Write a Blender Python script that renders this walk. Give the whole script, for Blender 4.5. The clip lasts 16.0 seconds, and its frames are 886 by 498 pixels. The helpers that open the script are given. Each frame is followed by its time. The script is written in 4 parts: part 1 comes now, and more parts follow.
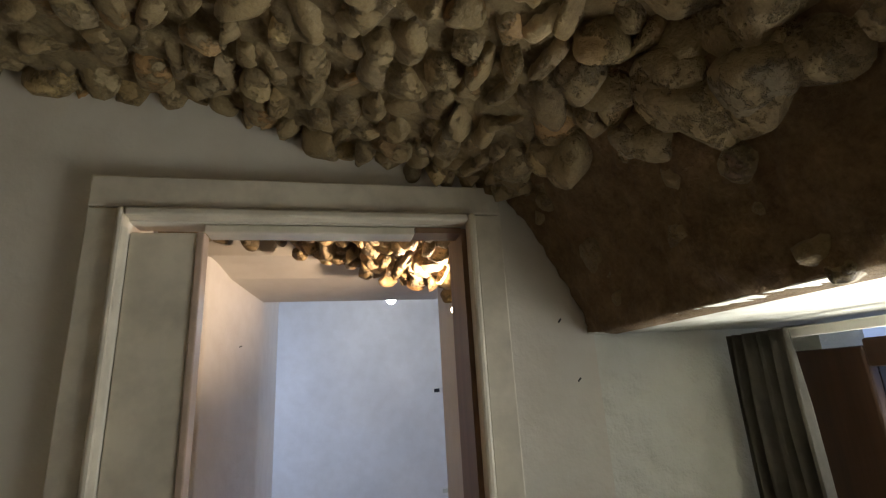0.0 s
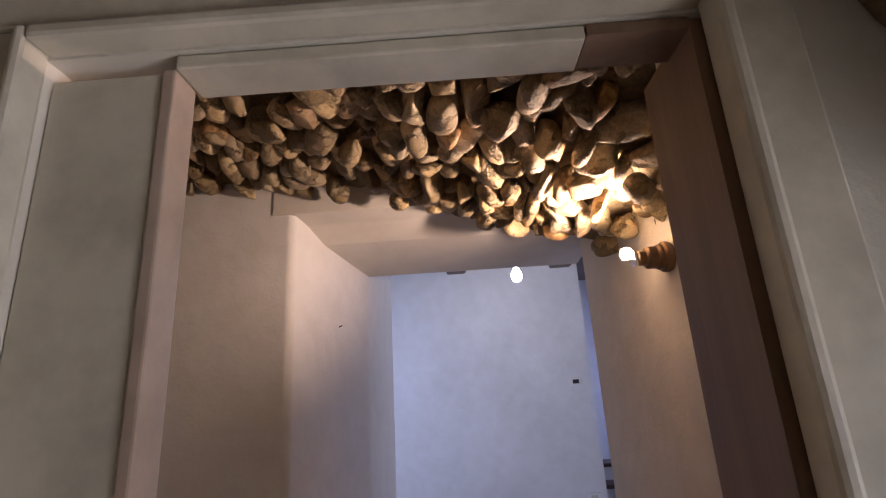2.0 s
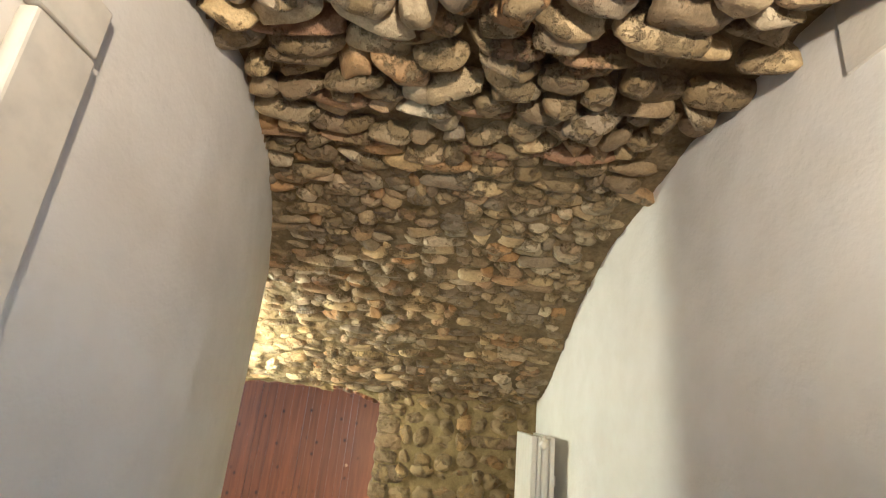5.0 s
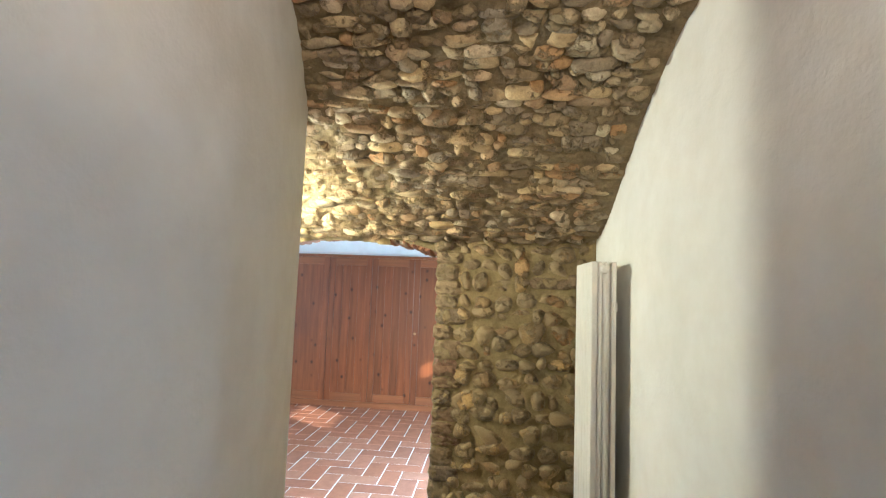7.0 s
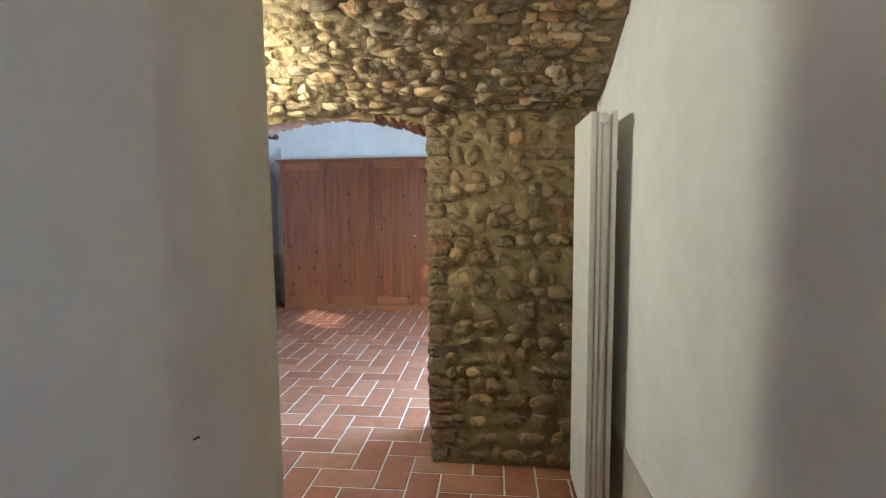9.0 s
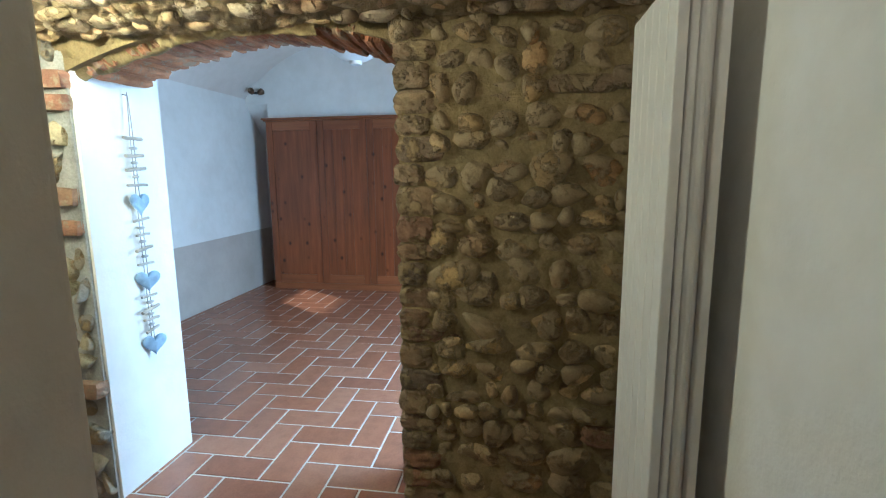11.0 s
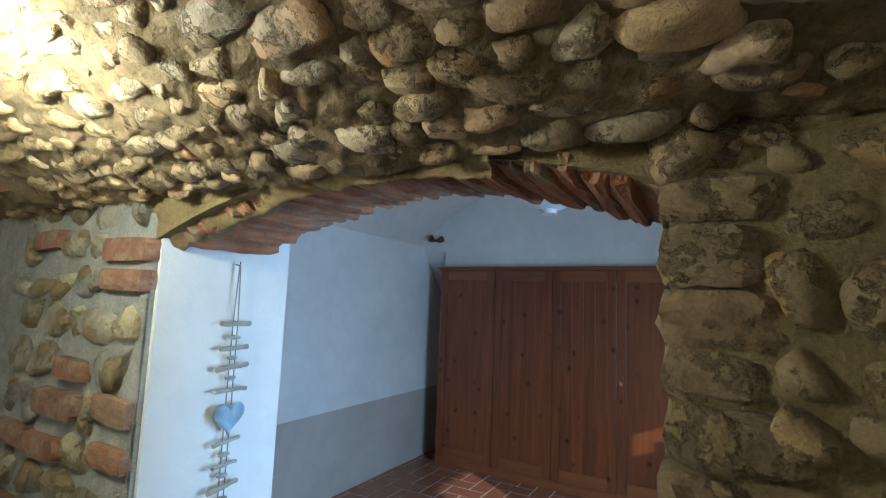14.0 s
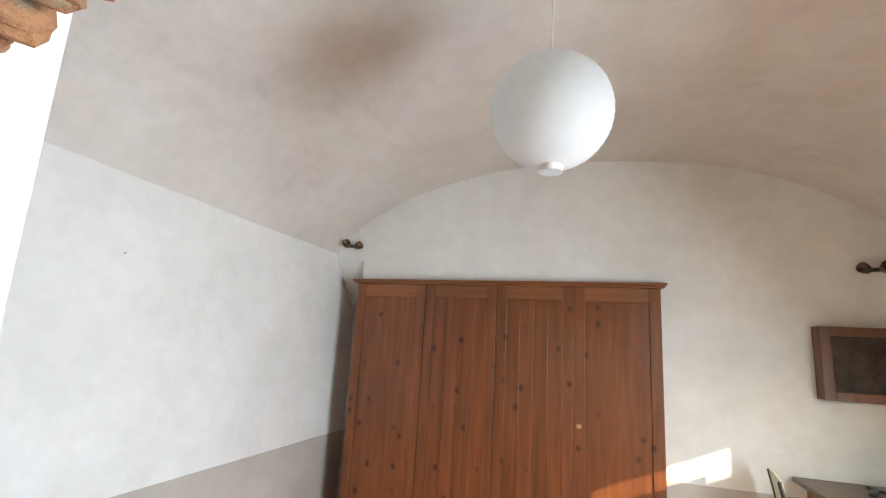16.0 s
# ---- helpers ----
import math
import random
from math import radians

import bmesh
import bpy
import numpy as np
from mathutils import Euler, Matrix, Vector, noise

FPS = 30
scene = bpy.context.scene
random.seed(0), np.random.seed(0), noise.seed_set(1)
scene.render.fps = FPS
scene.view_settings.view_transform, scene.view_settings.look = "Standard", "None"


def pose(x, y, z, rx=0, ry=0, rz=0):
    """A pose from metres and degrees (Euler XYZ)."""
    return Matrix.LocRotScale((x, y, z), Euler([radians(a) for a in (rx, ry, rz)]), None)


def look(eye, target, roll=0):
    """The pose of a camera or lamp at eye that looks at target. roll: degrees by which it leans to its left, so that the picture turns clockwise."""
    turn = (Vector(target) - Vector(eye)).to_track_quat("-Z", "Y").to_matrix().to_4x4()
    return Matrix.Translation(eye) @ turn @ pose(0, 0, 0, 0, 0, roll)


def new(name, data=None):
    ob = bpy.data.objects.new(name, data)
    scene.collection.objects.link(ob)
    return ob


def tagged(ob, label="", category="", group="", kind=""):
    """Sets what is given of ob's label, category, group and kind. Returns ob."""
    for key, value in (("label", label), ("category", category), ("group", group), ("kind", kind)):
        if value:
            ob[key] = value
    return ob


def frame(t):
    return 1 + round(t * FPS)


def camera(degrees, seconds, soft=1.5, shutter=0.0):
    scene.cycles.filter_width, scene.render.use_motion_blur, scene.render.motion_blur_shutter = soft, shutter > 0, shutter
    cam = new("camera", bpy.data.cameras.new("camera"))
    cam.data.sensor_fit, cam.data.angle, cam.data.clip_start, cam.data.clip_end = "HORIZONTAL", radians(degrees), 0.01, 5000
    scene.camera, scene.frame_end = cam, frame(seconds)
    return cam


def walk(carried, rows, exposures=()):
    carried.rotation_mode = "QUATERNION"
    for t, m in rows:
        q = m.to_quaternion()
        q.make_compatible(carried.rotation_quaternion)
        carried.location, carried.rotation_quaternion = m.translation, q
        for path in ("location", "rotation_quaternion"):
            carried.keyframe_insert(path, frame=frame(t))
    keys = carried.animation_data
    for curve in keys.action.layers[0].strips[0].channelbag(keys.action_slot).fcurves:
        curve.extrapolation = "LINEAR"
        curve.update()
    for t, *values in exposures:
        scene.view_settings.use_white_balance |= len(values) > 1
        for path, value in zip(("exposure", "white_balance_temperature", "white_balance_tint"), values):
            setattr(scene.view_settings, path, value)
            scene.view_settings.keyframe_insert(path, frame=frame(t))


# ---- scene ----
cam = camera(85.0, 16.0, 1.2)
METRES, EYE, TILT, LEAN, TURN = 5.2, 1.683, 0.0, 0.0, -13.0
ROWS = [
    (0.0, 0.0, 0.0, 0.0, 0.91, 15.98, 3.19),
    (0.5, -0.0034, 0.0173, 0.008, 2.48, 18.35, 3.8),
    (1.0, -0.0018, 0.0428, 0.0122, 6.31, 19.28, 3.41),
    (1.5, -0.0069, 0.0752, 0.0056, 11.48, 17.07, 3.12),
    (2.0, -0.0224, 0.1161, -0.0017, 15.36, 15.94, 3.2),
    (2.5, -0.0319, 0.1573, -0.0027, 16.75, 14.59, 3.63),
    (3.0, -0.0347, 0.2072, -0.0031, 21.91, 14.79, 3.72),
    (3.5, -0.0455, 0.244, 0.0102, 38.58, 20.26, 2.05),
    (4.0, -0.0619, 0.2731, 0.0207, 62.29, 25.53, -2.69),
    (4.5, -0.0687, 0.2873, 0.0257, 88.58, 25.36, -6.58),
    (5.0, -0.0779, 0.3088, 0.0189, 101.29, 17.68, -5.4),
    (7.5, -0.1049, 0.3084, -0.0344, 108.39, 2.45, -1.42),
    (8.0, -0.1042, 0.3089, -0.0467, 108.81, -0.84, -0.62),
    (8.5, -0.11, 0.3116, -0.0576, 108.45, -4.08, 0.39),
    (11.0, -0.2904, 0.2898, -0.0659, 111.66, -9.02, 0.55),
    (11.5, -0.3264, 0.2722, -0.0725, 115.57, -9.84, 0.07),
    (12.0, -0.3586, 0.2535, -0.0701, 119.68, -9.14, 0.28),
    (12.5, -0.3891, 0.2444, -0.0606, 125.83, -5.62, -0.5),
    (13.0, -0.4153, 0.2409, -0.0426, 130.98, -1.91, -1.09),
    (13.5, -0.4264, 0.2237, -0.0276, 133.47, 3.23, -1.75),
    (14.0, -0.4393, 0.1889, -0.0211, 132.35, 6.51, -2.21),
    (14.5, -0.4718, 0.1564, -0.0382, 131.2, 6.13, -2.35),
    (15.0, -0.5106, 0.1159, -0.0488, 130.76, 6.11, -3.12),
    (15.5, -0.5394, 0.0766, -0.0506, 125.56, 8.92, -3.51),
    (16.0, -0.5586, 0.0488, -0.0433, 120.62, 11.23, -3.23),
]
EXPOSURES = [
    (0.0, 0.3, 6700, 14), (1.0, 0.35, 6600, 16), (2.0, 0.15, 6300, 30), (3.0, 0.15, 6200, 6), (3.5, 0.5, 6600, 10), (4.0, 1.0, 7300, 20), (4.5, 1.6, 5700, 5), (5.0, 1.5, 5400, 4), (7.5, 1.6, 5200, 3), (8.5, 1.2, 5200, 5),
    (11.0, 0.45, 5000, 0), (12.5, -0.15, 5000, -2), (13.5, -0.55, 5000, 1), (14.0, -0.5, 4900, 2), (14.5, -0.25, 4850, 4), (15.0, -0.15, 5300, 3), (15.5, 0.1, 6900, 13), (16.0, 0.9, 7200, 13),
]
walk(cam, [(t, pose(0, 0, EYE, TILT, LEAN, TURN) @ pose(METRES * x, METRES * y, METRES * z, 90 + pitch, roll, yaw)) for t, x, y, z, yaw, pitch, roll in ROWS], EXPOSURES)

# ---- world and lights ----
SUN_WAY = Vector((-0.53, -0.85, -0.36)).normalized()
world = bpy.data.worlds.new("sky")
scene.world = world
world.use_nodes = True
wt = world.node_tree
sky = wt.nodes.new("ShaderNodeTexSky")
sky.sky_type, sky.sun_disc = "NISHITA", False
sky.sun_elevation = math.asin(-SUN_WAY.z)
sky.sun_rotation = math.atan2(-SUN_WAY.x, -SUN_WAY.y)
wt.nodes["Background"].inputs["Strength"].default_value = 0.06
wt.links.new(sky.outputs[0], wt.nodes["Background"].inputs["Color"])


def lamp(name, kind, where, energy, color, size=0.1, aim=None, size_y=None, spot=None):
    data = bpy.data.lights.new(name, kind)
    data.energy, data.color = energy, color
    if kind == "AREA":
        data.size = size
        if size_y:
            data.shape, data.size_y = "RECTANGLE", size_y
    elif kind == "SUN":
        data.angle = size
    else:
        data.shadow_soft_size = size
    if spot:
        data.spot_size, data.spot_blend = radians(spot), 0.6
    ob = new(name, data)
    ob.matrix_world = look(where, aim) if aim else pose(*where)
    return ob


WARM, COLD, DAY = (1.0, 0.72, 0.42), (0.80, 0.90, 1.0), (0.72, 0.86, 1.0)
lamp("sun", "SUN", (-4, 8, 6), 5.0, (1.0, 0.88, 0.70), radians(0.5), Vector((-4, 8, 6)) + SUN_WAY)
lamp("sconce_light_east", "SPOT", (0.44, 1.80, 2.005), 34.0, (1.0, 0.76, 0.54), 0.025, (0.02, 1.84, 2.50), spot=150)
lamp("sconce_light_west", "POINT", (-2.19, 0.48, 1.87), 32.0, (1.0, 0.87, 0.57), 0.03)
lamp("bulb_light", "POINT", (0.50, 4.40, 2.42), 5.0, COLD, 0.04)
lamp("sky_window_a", "AREA", (1.09, 0.50, 1.22), 11.0, (0.95, 0.98, 0.88), 0.6, (0.4, 0.08, 1.72), 0.85).data.spread = radians(125)
# Unseen bluish daylight fill for the far room; its wall has no opening here.
lamp("far_room_fill", "AREA", (-1.55, 4.3, 1.6), 22.0, (0.45, 0.62, 1.0), 0.9, (0.5, 4.7, 1.5), 1.2)
# Added blue fill that colours the stair side; its source is unseen.
lamp("stair_blue_fill", "AREA", (2.98, 6.6, 1.7), 12.0, (0.30, 0.45, 1.0), 0.8, (1.5, 6.6, 1.5), 1.0)
lamp("sky_door_c", "AREA", (-3.78, 2.78, 1.08), 105.0, (0.62, 0.81, 1.0), 0.84, (-3.78, 1.3, 0.0), 2.0)

# ---- materials ----
def nodes(name):
    m = bpy.data.materials.new(name)
    m.use_nodes = True
    t = m.node_tree
    return m, t, t.nodes["Principled BSDF"]


def node(t, kind, **inputs):
    n = t.nodes.new("ShaderNode" + kind)
    for key, value in inputs.items():
        n.inputs[key].default_value = value
    return n


def ramp(t, fac, stops):
    n = t.nodes.new("ShaderNodeValToRGB")
    e = n.color_ramp.elements
    while len(e) < len(stops):
        e.new(0.5)
    for el, (p, c) in zip(e, stops):
        el.position, el.color = p, (*c, 1)
    t.links.new(fac, n.inputs[0])
    return n.outputs[0]


def mix(t, kind, fac, a, b):
    n = t.nodes.new("ShaderNodeMix")
    n.data_type, n.blend_type = "RGBA", kind
    for sock, v in ((n.inputs[0], fac), (n.inputs[6], a), (n.inputs[7], b)):
        if isinstance(v, bpy.types.NodeSocket):
            t.links.new(v, sock)
        elif isinstance(v, tuple):
            sock.default_value = (*v, 1)
        else:
            sock.default_value = v
    return n.outputs[2]


def coords(t, scale=(1, 1, 1), generated=False):
    tc = t.nodes.new("ShaderNodeTexCoord")
    mp = t.nodes.new("ShaderNodeMapping")
    mp.inputs["Scale"].default_value = scale
    t.links.new(tc.outputs["Object"], mp.inputs[0])
    return mp.outputs[0]


def noise_tex(t, vec, scale, detail=4.0, rough=0.55):
    n = node(t, "TexNoise", Scale=scale, Detail=detail, Roughness=rough)
    t.links.new(vec, n.inputs["Vector"])
    return n.outputs[0]


def bump(t, bsdf, heights, strength=0.5):
    last = None
    for h, dist in heights:
        b = node(t, "Bump", Strength=strength, Distance=dist)
        t.links.new(h, b.inputs["Height"])
        if last:
            t.links.new(last, b.inputs["Normal"])
        last = b.outputs[0]
    t.links.new(last, bsdf.inputs["Normal"])


def world_coords(t):
    return t.nodes.new("ShaderNodeNewGeometry").outputs["Position"]


def plaster(name, light, dark, rough=0.85, depth=0.005, flecks=0.0):
    m, t, b = nodes(name)
    v = world_coords(t)
    big, mid, fine = noise_tex(t, v, 1.7, 5), noise_tex(t, v, 9.0, 5, 0.6), noise_tex(t, v, 90.0, 3)
    c = ramp(t, big, [(0.3, dark), (0.62, light)])
    c = mix(t, "MULTIPLY", 0.35, c, ramp(t, mid, [(0.35, (0.86, 0.84, 0.80)), (0.6, (1, 1, 1))]))
    if flecks:
        patch = ramp(t, noise_tex(t, v, 1.1, 2), [(0.5, (0, 0, 0)), (0.62, (0.6, 0.6, 0.6))])
        marks = ramp(t, noise_tex(t, coords(t, (1.0, 4.0, 1.0)), 7.0, 5, 0.7), [(0.27, (0.5, 0.43, 0.36)), (0.31, (1, 1, 1))])
        c = mix(t, "MULTIPLY", patch, c, marks)
    t.links.new(c, b.inputs["Base Color"])
    b.inputs["Roughness"].default_value = rough
    bump(t, b, [(noise_tex(t, v, 4.5, 2), depth * 2), (mid, depth), (fine, 0.0015)], 0.6)
    return m


def stone(name, palette, random_by="island", rough=0.62, tint=0.5, crusted=0.5):
    m, t, b = nodes(name)
    v = world_coords(t)
    if random_by == "island":
        rnd = t.nodes.new("ShaderNodeNewGeometry").outputs["Random Per Island"]
    else:
        rnd = t.nodes.new("ShaderNodeObjectInfo").outputs["Random"]
    n = len(palette)
    c = ramp(t, rnd, [((i + 0.5) / n, p) for i, p in enumerate(palette)])
    mid, fine = noise_tex(t, v, 22.0, 6, 0.65), noise_tex(t, v, 160.0, 3, 0.7)
    c = mix(t, "MULTIPLY", 0.75, c, ramp(t, mid, [(0.3, (0.45, 0.40, 0.33)), (0.52, (0.92, 0.90, 0.86)), (0.72, (1.25, 1.2, 1.1))]))
    crust = ramp(t, noise_tex(t, v, 11.0, 7, 0.7), [(crusted, (0, 0, 0)), (crusted + 0.06, (1, 1, 1))])
    c = mix(t, "MIX", crust, c, (0.27, 0.20, 0.10))
    c = mix(t, "MULTIPLY", tint, c, ramp(t, noise_tex(t, v, 3.0, 3), [(0.35, (0.75, 0.66, 0.45)), (0.65, (1, 1, 1))]))
    c = mix(t, "MULTIPLY", 0.5, c, ramp(t, fine, [(0.35, (0.6, 0.58, 0.55)), (0.6, (1, 1, 1))]))
    t.links.new(c, b.inputs["Base Color"])
    b.inputs["Roughness"].default_value = rough
    bump(t, b, [(crust, 0.008), (mid, 0.014), (fine, 0.003)], 0.7)
    return m


def mortar(name, a, c2, depth=0.02):
    m, t, b = nodes(name)
    v = world_coords(t)
    mid, fine = noise_tex(t, v, 16.0, 8, 0.7), noise_tex(t, v, 120.0, 4, 0.7)
    c = ramp(t, mid, [(0.3, a), (0.65, c2)])
    c = mix(t, "MULTIPLY", 0.5, c, ramp(t, fine, [(0.35, (0.55, 0.53, 0.5)), (0.6, (1, 1, 1))]))
    t.links.new(c, b.inputs["Base Color"])
    b.inputs["Roughness"].default_value = 0.95
    bump(t, b, [(mid, depth), (fine, 0.004)], 0.8)
    return m


def clay(name, palette, rough=0.7, depth=0.004, stain=0.5, dust=False):
    m, t, b = nodes(name)
    v = world_coords(t)
    rnd = t.nodes.new("ShaderNodeObjectInfo").outputs["Random"]
    n = len(palette)
    c = ramp(t, rnd, [((i + 0.5) / n, p) for i, p in enumerate(palette)])
    mid, fine = noise_tex(t, v, 14.0, 6, 0.65), noise_tex(t, v, 110.0, 3, 0.7)
    c = mix(t, "MULTIPLY", stain, c, ramp(t, mid, [(0.32, (0.55, 0.5, 0.47)), (0.6, (1.08, 1.05, 1.0))]))
    c = mix(t, "MULTIPLY", 0.3, c, ramp(t, fine, [(0.35, (0.6, 0.6, 0.6)), (0.6, (1, 1, 1))]))
    if dust:
        c = mix(t, "MIX", ramp(t, noise_tex(t, v, 17.0, 7, 0.7), [(0.52, (0, 0, 0)), (0.60, (0.8, 0.8, 0.8))]), c, (0.27, 0.22, 0.15))
    t.links.new(c, b.inputs["Base Color"])
    b.inputs["Roughness"].default_value = rough
    bump(t, b, [(mid, depth * 2), (fine, depth * 0.4)], 0.5)
    return m


def wood(name, a, c2, rough=0.4, knots=True, along="z", scale=1.0):
    m, t, b = nodes(name)
    stretch = {"z": (14, 14, 0.9), "x": (0.9, 14, 14), "y": (14, 0.9, 14)}[along]
    v = coords(t, tuple(s * scale for s in stretch))
    grain, fine = noise_tex(t, v, 1.6, 6, 0.6), noise_tex(t, v, 9.0, 4, 0.6)
    rnd = t.nodes.new("ShaderNodeObjectInfo").outputs["Random"]
    c = ramp(t, grain, [(0.2, a), (0.72, c2)])
    c = mix(t, "MULTIPLY", 0.22, c, ramp(t, fine, [(0.35, (0.62, 0.55, 0.5)), (0.6, (1, 1, 1))]))
    c = mix(t, "MULTIPLY", 0.6, c, ramp(t, rnd, [(0.0, (0.72, 0.70, 0.68)), (1.0, (1.12, 1.08, 1.05))]))
    if knots:
        vor = node(t, "TexVoronoi", Scale=8.0)
        kv = coords(t, (1.0, 1.0, 0.75) if along == "z" else (1, 1, 1))
        t.links.new(kv, vor.inputs["Vector"])
        k = ramp(t, vor.outputs["Distance"], [(0.06, (0.10, 0.04, 0.03)), (0.11, (0.5, 0.38, 0.32)), (0.2, (1, 1, 1))])
        c = mix(t, "MULTIPLY", 0.9, c, k)
    t.links.new(c, b.inputs["Base Color"])
    b.inputs["Roughness"].default_value = rough
    bump(t, b, [(fine, 0.001)], 0.4)
    return m


def paint(name, color, rough=0.4, metal=0.0, vary=0.12, depth=0.0008):
    m, t, b = nodes(name)
    v = world_coords(t)
    n = noise_tex(t, v, 12.0, 5, 0.6)
    lo = tuple(c * (1 - vary * 2) for c in color)
    t.links.new(ramp(t, n, [(0.3, lo), (0.6, color)]), b.inputs["Base Color"])
    b.inputs["Roughness"].default_value, b.inputs["Metallic"].default_value = rough, metal
    bump(t, b, [(noise_tex(t, v, 60.0, 3), depth)], 0.4)
    return m


def glowing(name, color, strength):
    m, t, b = nodes(name)
    b.inputs["Base Color"].default_value = (*color, 1)
    b.inputs["Emission Color"].default_value = (*color, 1)
    b.inputs["Emission Strength"].default_value = strength
    return m


def glass_mat(name, color=(1, 1, 1), rough=0.02):
    m, t, b = nodes(name)
    b.inputs["Base Color"].default_value = (*color, 1)
    b.inputs["Transmission Weight"].default_value = 1.0
    b.inputs["Roughness"].default_value = rough
    b.inputs["IOR"].default_value = 1.2
    return m


COBBLES = [tuple(np.array(c) * (1.42, 1.27, 0.97)) for c in [(0.20, 0.17, 0.13), (0.44, 0.37, 0.26), (0.28, 0.26, 0.23), (0.52, 0.45, 0.32), (0.17, 0.14, 0.11), (0.48, 0.46, 0.42), (0.36, 0.24, 0.13), (0.25, 0.23, 0.21)]]
M_STONE = stone("river_cobble", COBBLES)
M_WALLSTONE = stone("wall_cobble", [(c[0] * 0.80, c[1] * 0.73, c[2] * 0.55) for c in COBBLES], "object", crusted=0.44)
M_PIERSTONE = stone("pier_cobble", [(0.42, 0.38, 0.29), (0.30, 0.30, 0.29), (0.46, 0.42, 0.34), (0.25, 0.24, 0.25), (0.5, 0.45, 0.3)], "object", tint=0.2)
M_VAULTMORTAR = mortar("vault_mortar", (0.13, 0.092, 0.045), (0.31, 0.23, 0.115), 0.03)
M_WALLMORTAR = mortar("ochre_mortar", (0.18, 0.13, 0.054), (0.30, 0.225, 0.10), 0.02)
M_PIERMORTAR = mortar("grey_mortar", (0.28, 0.28, 0.26), (0.44, 0.43, 0.40), 0.02)
M_WHITE = plaster("white_plaster", (0.80, 0.78, 0.74), (0.72, 0.70, 0.66))
M_CREAM = plaster("cream_plaster", (0.70, 0.66, 0.58), (0.62, 0.57, 0.49))
M_LUMPY = plaster("lumpy_white_plaster", (0.72, 0.71, 0.64), (0.62, 0.61, 0.54), depth=0.03)
M_CEIL = plaster("vault_plaster", (0.74, 0.69, 0.63), (0.67, 0.61, 0.55), depth=0.012, flecks=1.0)
M_DADO = plaster("dado_paint", (0.52, 0.46, 0.40), (0.44, 0.38, 0.33))
M_TILE = clay("terracotta_tile", [(0.30, 0.13, 0.075), (0.36, 0.165, 0.10), (0.27, 0.115, 0.07), (0.38, 0.19, 0.12), (0.33, 0.14, 0.08)], 0.26, 0.0015, 0.35)
M_GROUT = mortar("pale_grout", (0.58, 0.54, 0.50), (0.70, 0.66, 0.62), 0.002)
M_BRICK = clay("old_brick", [(0.27, 0.14, 0.09), (0.32, 0.17, 0.10), (0.22, 0.12, 0.085), (0.31, 0.20, 0.13)], 0.9, 0.02, 0.8, True)
M_JAMBBRICK = stone("dusty_block", [(0.24, 0.16, 0.09), (0.29, 0.21, 0.12), (0.20, 0.15, 0.10), (0.30, 0.17, 0.10)], "object", 0.9)
M_TRIM = paint("ivory_door_paint", (0.66, 0.60, 0.49), 0.35)
M_JAMB = wood("brown_jamb", (0.20, 0.12, 0.075), (0.30, 0.19, 0.12), 0.5, False)
M_PINE = wood("red_pine", (0.10, 0.028, 0.010), (0.25, 0.080, 0.026), 0.33)
M_DARKWOOD = wood("dark_wood", (0.045, 0.022, 0.012), (0.10, 0.05, 0.028), 0.4, False)
M_BEAM = wood("old_beam", (0.12, 0.09, 0.06), (0.22, 0.17, 0.12), 0.8, False, "y")
M_WHITEPAINT = paint("white_enamel", (0.80, 0.77, 0.70), 0.3, 0.0, 0.04)
M_BRONZE = paint("aged_bronze", (0.16, 0.10, 0.06), 0.45, 0.6)
M_CHROME = paint("chrome", (0.75, 0.75, 0.75), 0.15, 1.0, 0.02)
M_BLACK = paint("black_metal", (0.03, 0.03, 0.03), 0.4, 0.3)
M_CLOTH = paint("grey_brown_curtain", (0.21, 0.19, 0.15), 0.95, 0.0, 0.15, 0.003)
M_PAPER = paint("lantern_paper", (0.86, 0.86, 0.85), 0.8, 0.0, 0.04)
pt = M_PAPER.node_tree
thin = node(pt, "BsdfTranslucent", Color=(0.86, 0.86, 0.85, 1))
blend = node(pt, "MixShader", Fac=0.5)
pt.links.new(pt.nodes["Principled BSDF"].outputs[0], blend.inputs[1])
pt.links.new(thin.outputs[0], blend.inputs[2])
pt.links.new(blend.outputs[0], pt.nodes["Material Output"].inputs["Surface"])
M_BLUEHEART = paint("blue_washed_wood", (0.34, 0.47, 0.62), 0.7, 0.0, 0.28)
M_DRIFT = paint("driftwood", (0.42, 0.38, 0.32), 0.85, 0.0, 0.2)
M_PEBBLE = paint("pebble_grey", (0.40, 0.38, 0.35), 0.7, 0.0, 0.2)
M_STRING = paint("grey_string", (0.25, 0.24, 0.22), 0.9)
M_SEAT = paint("brown_vinyl", (0.07, 0.045, 0.04), 0.45)
M_CREAMBOARD = paint("cream_laminate", (0.62, 0.60, 0.47), 0.4)
M_BULB = glowing("bulb_glow", (0.85, 0.93, 1.0), 120.0)
M_WARMBULB = glowing("warm_bulb_glow", (1.0, 0.8, 0.5), 60.0)
M_GLASS = glass_mat("pane_glass", (0.92, 0.96, 1.0))
M_DULLGLASS = paint("dusty_case_glass", (0.07, 0.055, 0.045), 0.12, 0.0, 0.3)
M_GREYSILL = mortar("sky_wall", (0.5, 0.47, 0.42), (0.6, 0.57, 0.5))
M_KNOB = paint("turned_pine_knob", (0.45, 0.25, 0.12), 0.3)


